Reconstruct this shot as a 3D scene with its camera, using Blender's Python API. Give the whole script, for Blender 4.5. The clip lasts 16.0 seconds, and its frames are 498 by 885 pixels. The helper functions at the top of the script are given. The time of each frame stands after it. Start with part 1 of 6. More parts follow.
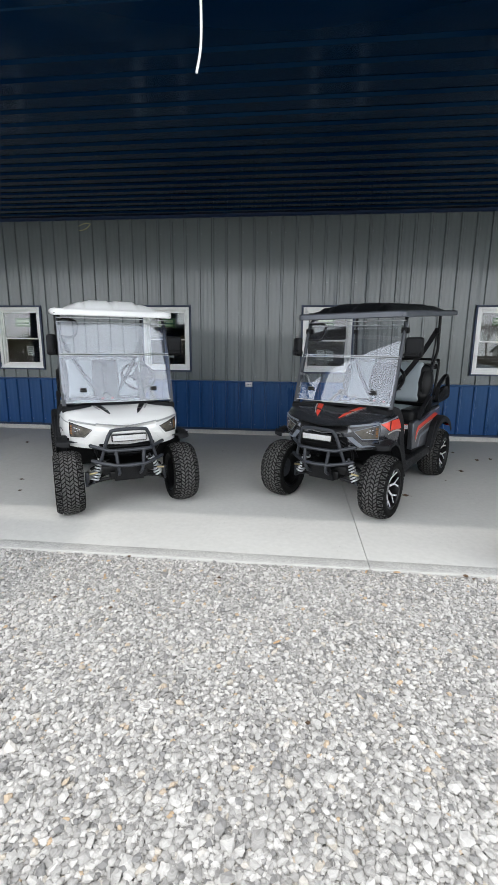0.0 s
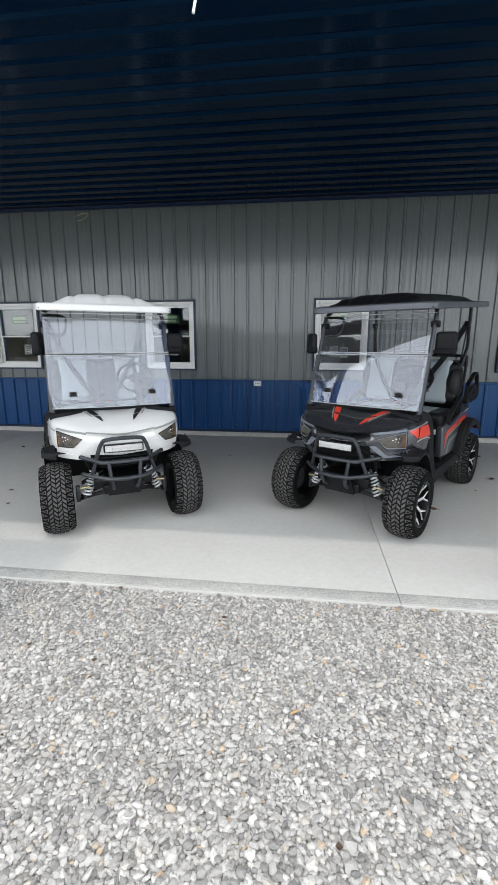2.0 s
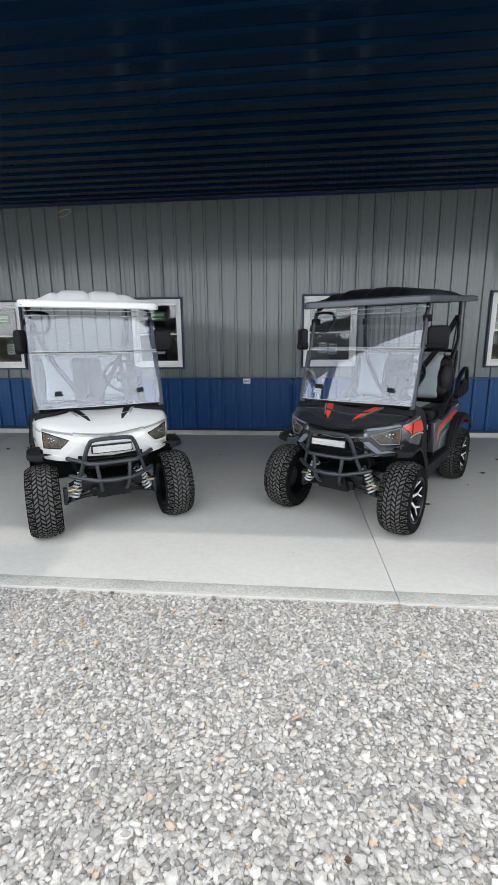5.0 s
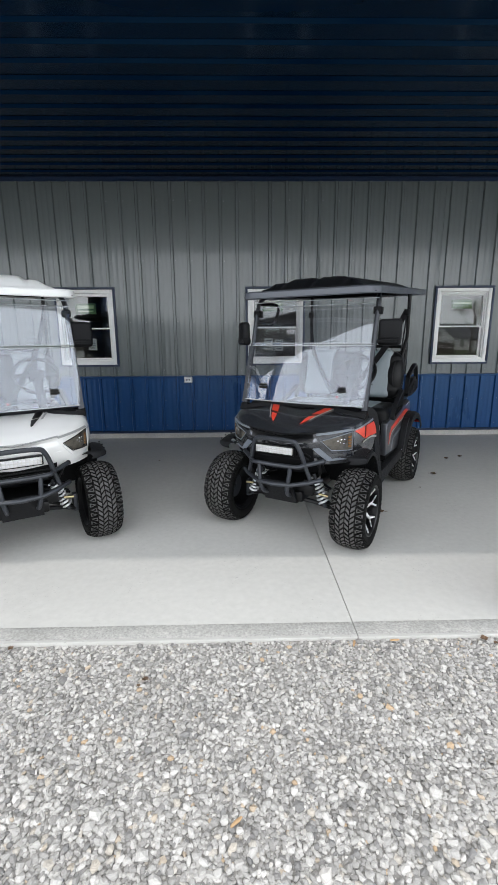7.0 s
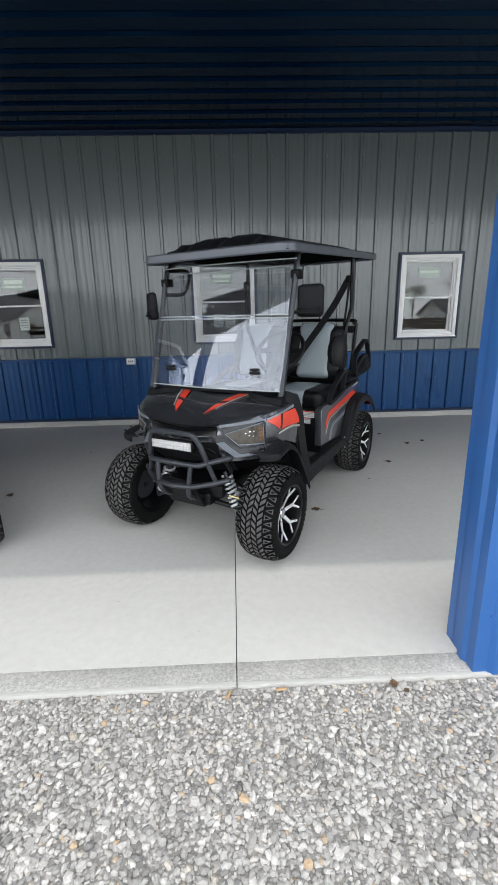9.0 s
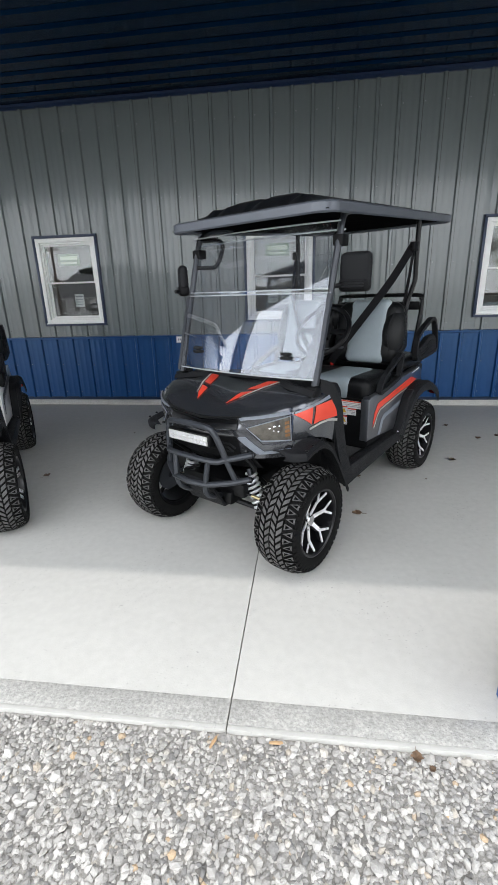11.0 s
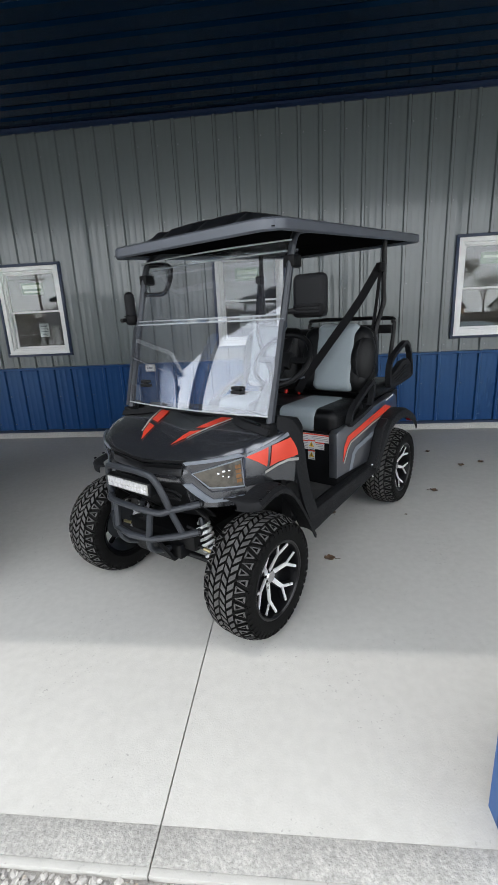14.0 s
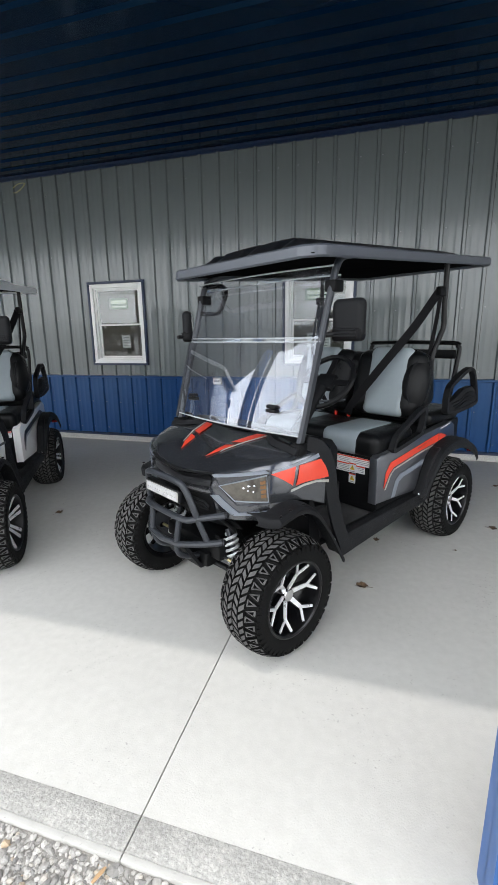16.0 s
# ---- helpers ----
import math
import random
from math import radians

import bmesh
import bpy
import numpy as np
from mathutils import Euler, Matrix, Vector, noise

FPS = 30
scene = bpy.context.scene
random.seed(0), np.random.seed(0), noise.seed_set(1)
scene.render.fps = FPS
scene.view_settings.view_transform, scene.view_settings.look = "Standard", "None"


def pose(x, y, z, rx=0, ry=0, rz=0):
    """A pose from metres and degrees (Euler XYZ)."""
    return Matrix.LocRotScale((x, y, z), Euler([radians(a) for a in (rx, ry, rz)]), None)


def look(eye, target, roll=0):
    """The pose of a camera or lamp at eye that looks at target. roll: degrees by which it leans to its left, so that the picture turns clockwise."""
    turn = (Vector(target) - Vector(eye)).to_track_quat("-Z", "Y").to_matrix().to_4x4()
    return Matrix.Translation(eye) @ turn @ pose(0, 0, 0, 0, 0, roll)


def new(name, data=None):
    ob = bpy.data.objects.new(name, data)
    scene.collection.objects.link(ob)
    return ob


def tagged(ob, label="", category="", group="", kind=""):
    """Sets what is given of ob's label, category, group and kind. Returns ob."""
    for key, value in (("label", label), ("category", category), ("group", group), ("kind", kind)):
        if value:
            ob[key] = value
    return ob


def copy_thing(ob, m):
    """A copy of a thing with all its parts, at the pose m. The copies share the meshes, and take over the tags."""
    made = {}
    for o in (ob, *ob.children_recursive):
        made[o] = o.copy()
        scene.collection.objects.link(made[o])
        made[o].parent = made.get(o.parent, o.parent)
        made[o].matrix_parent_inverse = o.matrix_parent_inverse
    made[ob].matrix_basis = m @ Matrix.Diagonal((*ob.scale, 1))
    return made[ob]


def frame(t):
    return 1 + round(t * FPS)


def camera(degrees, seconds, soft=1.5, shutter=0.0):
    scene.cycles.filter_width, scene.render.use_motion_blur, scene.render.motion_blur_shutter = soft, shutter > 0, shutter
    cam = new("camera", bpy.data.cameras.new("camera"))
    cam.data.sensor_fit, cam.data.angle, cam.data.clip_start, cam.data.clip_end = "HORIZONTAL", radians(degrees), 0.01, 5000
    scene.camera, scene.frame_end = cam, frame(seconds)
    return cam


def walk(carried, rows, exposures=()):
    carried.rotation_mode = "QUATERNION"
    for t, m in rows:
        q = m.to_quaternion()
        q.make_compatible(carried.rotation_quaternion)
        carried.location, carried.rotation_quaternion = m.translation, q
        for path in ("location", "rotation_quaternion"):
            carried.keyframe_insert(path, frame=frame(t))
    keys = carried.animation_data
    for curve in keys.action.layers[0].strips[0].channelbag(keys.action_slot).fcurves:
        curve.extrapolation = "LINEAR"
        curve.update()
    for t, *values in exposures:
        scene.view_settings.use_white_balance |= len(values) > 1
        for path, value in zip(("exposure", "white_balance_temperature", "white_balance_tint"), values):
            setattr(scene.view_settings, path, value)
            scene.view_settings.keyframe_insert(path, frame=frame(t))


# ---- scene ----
cam = camera(59.7, 16.0, soft=0.8)
PATH = [
    (0, (0.956, 1.849, 1.468), (0.75, 3.798, 1.067), 0.6),
    (0.5, (0.863, 1.978, 1.474), (0.657, 3.921, 1.05), 0.6),
    (1, (0.809, 2.069, 1.473), (0.598, 4.011, 1.042), 0.1),
    (1.5, (0.872, 2.221, 1.478), (0.637, 4.16, 1.049), -0.3),
    (2, (0.901, 2.31, 1.492), (0.656, 4.25, 1.071), 0.1),
    (2.5, (0.874, 2.338, 1.49), (0.608, 4.276, 1.076), 0.3),
    (3, (0.855, 2.351, 1.487), (0.572, 4.286, 1.067), 0.1),
    (3.5, (0.866, 2.358, 1.479), (0.595, 4.294, 1.057), 0.1),
    (5.8, (0.864, 2.407, 1.463), (0.757, 4.355, 1.022), -0.4),
    (6, (0.907, 2.467, 1.458), (0.831, 4.415, 1.009), -0.2),
    (6.5, (0.886, 2.672, 1.463), (0.904, 4.62, 1.013), 0.2),
    (7, (0.929, 2.816, 1.458), (0.965, 4.766, 1.016), -0.4),
    (7.5, (1.136, 2.946, 1.455), (1.173, 4.89, 0.987), -1.3),
    (8, (1.281, 3.022, 1.431), (1.383, 4.957, 0.935), -1.6),
    (8.2, (1.324, 3.056, 1.417), (1.45, 4.986, 0.909), -1.7),
    (10.3, (1.825, 3.672, 1.408), (1.642, 5.581, 0.84), -1.7),
    (10.5, (1.827, 3.674, 1.397), (1.613, 5.575, 0.814), -2.0),
    (11, (1.78, 3.654, 1.414), (1.529, 5.538, 0.791), -1.6),
    (11.5, (1.752, 3.656, 1.401), (1.521, 5.52, 0.713), -2.9),
    (12, (1.748, 3.667, 1.417), (1.556, 5.505, 0.654), -6.0),
    (12.5, (1.789, 3.682, 1.428), (1.585, 5.521, 0.666), -8.4),
    (13, (1.864, 3.702, 1.416), (1.649, 5.568, 0.731), -7.4),
    (13.5, (1.94, 3.797, 1.419), (1.755, 5.689, 0.799), -5.3),
    (14, (1.946, 3.97, 1.427), (1.737, 5.888, 0.899), -2.8),
    (14.5, (2.019, 4.059, 1.437), (1.689, 5.981, 0.994), -1.3),
    (15, (2.151, 4.084, 1.453), (1.677, 5.981, 1.034), -1.0),
    (15.5, (2.185, 4.058, 1.445), (1.655, 5.935, 1.005), -1.0),
    (16, (2.167, 3.958, 1.445), (1.617, 5.827, 0.993), -0.7),
]
EXPOSE = [(0, 1.02, 6500, 10), (8.2, 1.04, 6500, 10), (10.3, 1.23, 6550, 10), (11, 1.28, 6550, 10), (12.5, 0.94, 6550, 10), (13.5, 1.16, 6550, 10), (14.5, 1.14, 6550, 10), (15, 1.38, 6600, 10), (16, 1.42, 6600, 10)]
walk(cam, [(t, look(eye, target, roll)) for t, eye, target, roll in PATH], EXPOSE)


# ---- sky and sun: thin bright overcast, sun high in front of the porch ----
KX, KY = 0.15, 0.27          # ground shift of a shadow per metre of height
sun_dir = Vector((-KX, -KY, 1)).normalized()
world = bpy.data.worlds.new("sky")
scene.world = world
world.use_nodes = True
wn = world.node_tree
sky = wn.nodes.new("ShaderNodeTexSky")
sky.sky_type, sky.sun_disc = "NISHITA", False
sky.sun_elevation, sky.sun_rotation = math.asin(sun_dir.z), math.atan2(sun_dir.x, sun_dir.y)
sky.dust_density, sky.air_density, sky.ozone_density = 1.5, 1.0, 0.6
veil = wn.nodes.new("ShaderNodeMix")      # thin even cloud veil over the whole sky
veil.data_type = "RGBA"
veil.inputs[0].default_value = 0.9
up = wn.nodes.new("ShaderNodeTexCoord")          # the veil thickens and brightens towards the horizon
up_z = wn.nodes.new("ShaderNodeSeparateXYZ")
haze = wn.nodes.new("ShaderNodeMapRange")
haze.inputs[1].default_value, haze.inputs[2].default_value, haze.inputs[3].default_value, haze.inputs[4].default_value = 0.0, 1.0, 1.42, 0.72
tint = wn.nodes.new("ShaderNodeMix")
tint.data_type, tint.blend_type = "RGBA", "MULTIPLY"
tint.inputs[0].default_value = 1
tint.inputs[6].default_value = (9.25, 9.58, 9.92, 1)
wn.links.new(up.outputs["Generated"], up_z.inputs[0])
wn.links.new(up_z.outputs[2], haze.inputs[0])
wn.links.new(haze.outputs[0], tint.inputs[7])
wn.links.new(tint.outputs[2], veil.inputs[7])
wn.links.new(sky.outputs[0], veil.inputs[6])
wn.links.new(veil.outputs[2], wn.nodes["Background"].inputs[0])
wn.nodes["Background"].inputs[1].default_value = 0.13
sun = new("sun", bpy.data.lights.new("sun", "SUN"))
sun.data.energy, sun.data.angle, sun.data.color = 0.45, radians(0.9), (1, 0.97, 0.93)
sun.matrix_world = look(sun_dir * 30, (0, 0, 0))

# ---- materials ----


def mat(name, c, rough=0.5, metal=0.0, vary=0.0, scale=6.0, bump=0.0, bscale=60.0, coat=0.0, c2=None, rvary=0.0, rand=0.0, spec=None, stretch=None, fine=0.0, tint=None, pits=0.0):
    """A principled surface: two scales of noise in colour and gloss, fine relief, and a change from piece to piece."""
    m = bpy.data.materials.new(name)
    m.use_nodes = True
    t = m.node_tree
    b = t.nodes["Principled BSDF"]
    b.inputs["Roughness"].default_value, b.inputs["Metallic"].default_value = rough, metal
    b.inputs["Coat Weight"].default_value, b.inputs["Coat Roughness"].default_value = coat, 0.06
    if spec is not None:
        b.inputs["Specular IOR Level"].default_value = spec
    if tint:
        b.inputs["Specular Tint"].default_value = (*tint, 1)
    b.inputs["Base Color"].default_value = (*c, 1)
    co = t.nodes.new("ShaderNodeTexCoord")
    src = co.outputs["Object"]
    if stretch:
        mp = t.nodes.new("ShaderNodeMapping")
        mp.inputs["Scale"].default_value = stretch
        t.links.new(src, mp.inputs[0])
        src = mp.outputs[0]
    if vary or rvary:
        n = t.nodes.new("ShaderNodeTexNoise")
        n.inputs["Scale"].default_value, n.inputs["Detail"].default_value, n.inputs["Roughness"].default_value = scale, 6, 0.62
        t.links.new(src, n.inputs[0])
        if vary:
            mx = t.nodes.new("ShaderNodeMix")
            mx.data_type = "RGBA"
            mx.inputs[6].default_value = (*[v * (1 - vary) for v in c], 1)
            mx.inputs[7].default_value = (*[min(1, v * (1 + vary)) for v in (c2 or c)], 1)
            rp = t.nodes.new("ShaderNodeMapRange")
            rp.inputs[1].default_value, rp.inputs[2].default_value = 0.3, 0.7
            t.links.new(n.outputs[0], rp.inputs[0])
            t.links.new(rp.outputs[0], mx.inputs[0])
            out = mx.outputs[2]
            if fine:
                n2 = t.nodes.new("ShaderNodeTexNoise")
                n2.inputs["Scale"].default_value, n2.inputs["Detail"].default_value = scale * 22, 4
                t.links.new(src, n2.inputs[0])
                r2 = t.nodes.new("ShaderNodeMapRange")
                r2.inputs[1].default_value, r2.inputs[2].default_value, r2.inputs[3].default_value, r2.inputs[4].default_value = 0.25, 0.75, 1 - fine, 1 + fine
                t.links.new(n2.outputs[0], r2.inputs[0])
                m2 = t.nodes.new("ShaderNodeMix")
                m2.data_type, m2.blend_type = "RGBA", "MULTIPLY"
                m2.inputs[0].default_value = 1
                t.links.new(out, m2.inputs[6])
                t.links.new(r2.outputs[0], m2.inputs[7])
                out = m2.outputs[2]
            if pits:      # scattered pinholes and small scuffs, thicker in some patches
                np_, nm = t.nodes.new("ShaderNodeTexNoise"), t.nodes.new("ShaderNodeTexNoise")
                np_.inputs["Scale"].default_value, np_.inputs["Detail"].default_value, nm.inputs["Scale"].default_value = 75, 3, 2.6
                t.links.new(src, np_.inputs[0])
                t.links.new(src, nm.inputs[0])
                r4, r5, m4, m5 = t.nodes.new("ShaderNodeMapRange"), t.nodes.new("ShaderNodeMapRange"), t.nodes.new("ShaderNodeMath"), t.nodes.new("ShaderNodeMix")
                r4.inputs[1].default_value, r4.inputs[2].default_value = 0.64, 0.72
                r5.inputs[1].default_value, r5.inputs[2].default_value = 0.45, 0.65
                m4.operation = "MULTIPLY"
                m5.data_type = "RGBA"
                m5.inputs[7].default_value = (*[v * (1 - pits) for v in c], 1)
                t.links.new(np_.outputs[0], r4.inputs[0])
                t.links.new(nm.outputs[0], r5.inputs[0])
                t.links.new(r4.outputs[0], m4.inputs[0])
                t.links.new(r5.outputs[0], m4.inputs[1])
                t.links.new(m4.outputs[0], m5.inputs[0])
                t.links.new(out, m5.inputs[6])
                out = m5.outputs[2]
            if rand:
                oi = t.nodes.new("ShaderNodeObjectInfo")
                r3 = t.nodes.new("ShaderNodeMapRange")
                r3.inputs[3].default_value, r3.inputs[4].default_value = 1 - rand, 1 + rand
                t.links.new(oi.outputs["Random"], r3.inputs[0])
                m3 = t.nodes.new("ShaderNodeMix")
                m3.data_type, m3.blend_type = "RGBA", "MULTIPLY"
                m3.inputs[0].default_value = 1
                t.links.new(out, m3.inputs[6])
                t.links.new(r3.outputs[0], m3.inputs[7])
                out = m3.outputs[2]
            t.links.new(out, b.inputs["Base Color"])
        if rvary:
            rr = t.nodes.new("ShaderNodeMapRange")
            rr.inputs[1].default_value, rr.inputs[2].default_value = 0.3, 0.7
            rr.inputs[3].default_value, rr.inputs[4].default_value = max(0.02, rough - rvary), min(1, rough + rvary)
            t.links.new(n.outputs[0], rr.inputs[0])
            t.links.new(rr.outputs[0], b.inputs["Roughness"])
    if bump:
        nb = t.nodes.new("ShaderNodeTexNoise")
        nb.inputs["Scale"].default_value, nb.inputs["Detail"].default_value = bscale, 5
        t.links.new(src, nb.inputs[0])
        bp = t.nodes.new("ShaderNodeBump")
        bp.inputs["Strength"].default_value, bp.inputs["Distance"].default_value = bump, 0.004
        t.links.new(nb.outputs[0], bp.inputs["Height"])
        t.links.new(bp.outputs[0], b.inputs["Normal"])
    return m


def clear(name, tint, f0, rough=0.0, haze=0.0, hazecol=(0.8, 0.8, 0.85), gloss=(1, 1, 1), power=5):
    """A clear sheet: straight see-through, with gloss f0 when seen square on, rising towards grazing, and a little dust haze."""
    m = bpy.data.materials.new(name)
    m.use_nodes = True
    t = m.node_tree
    t.nodes.remove(t.nodes["Principled BSDF"])
    tr, gl, mx, lw = (t.nodes.new("ShaderNode" + k) for k in ("BsdfTransparent", "BsdfGlossy", "MixShader", "LayerWeight"))
    tr.inputs[0].default_value, gl.inputs["Roughness"].default_value, lw.inputs[0].default_value = (*tint, 1), rough, 0.5
    gl.inputs[0].default_value = (*gloss, 1)
    pw, ml = t.nodes.new("ShaderNodeMath"), t.nodes.new("ShaderNodeMath")
    pw.operation, ml.operation = "POWER", "MULTIPLY_ADD"
    pw.inputs[1].default_value, ml.inputs[1].default_value, ml.inputs[2].default_value = power, 1 - f0, f0
    t.links.new(lw.outputs["Facing"], pw.inputs[0])
    t.links.new(pw.outputs[0], ml.inputs[0])
    t.links.new(ml.outputs[0], mx.inputs[0])
    t.links.new(tr.outputs[0], mx.inputs[1])
    t.links.new(gl.outputs[0], mx.inputs[2])
    out = mx.outputs[0]
    if haze:
        df, m2 = t.nodes.new("ShaderNodeBsdfDiffuse"), t.nodes.new("ShaderNodeMixShader")
        df.inputs[0].default_value, m2.inputs[0].default_value = (*hazecol, 1), haze
        t.links.new(out, m2.inputs[1])
        t.links.new(df.outputs[0], m2.inputs[2])
        out = m2.outputs[0]
    t.links.new(out, t.nodes["Material Output"].inputs[0])
    return m


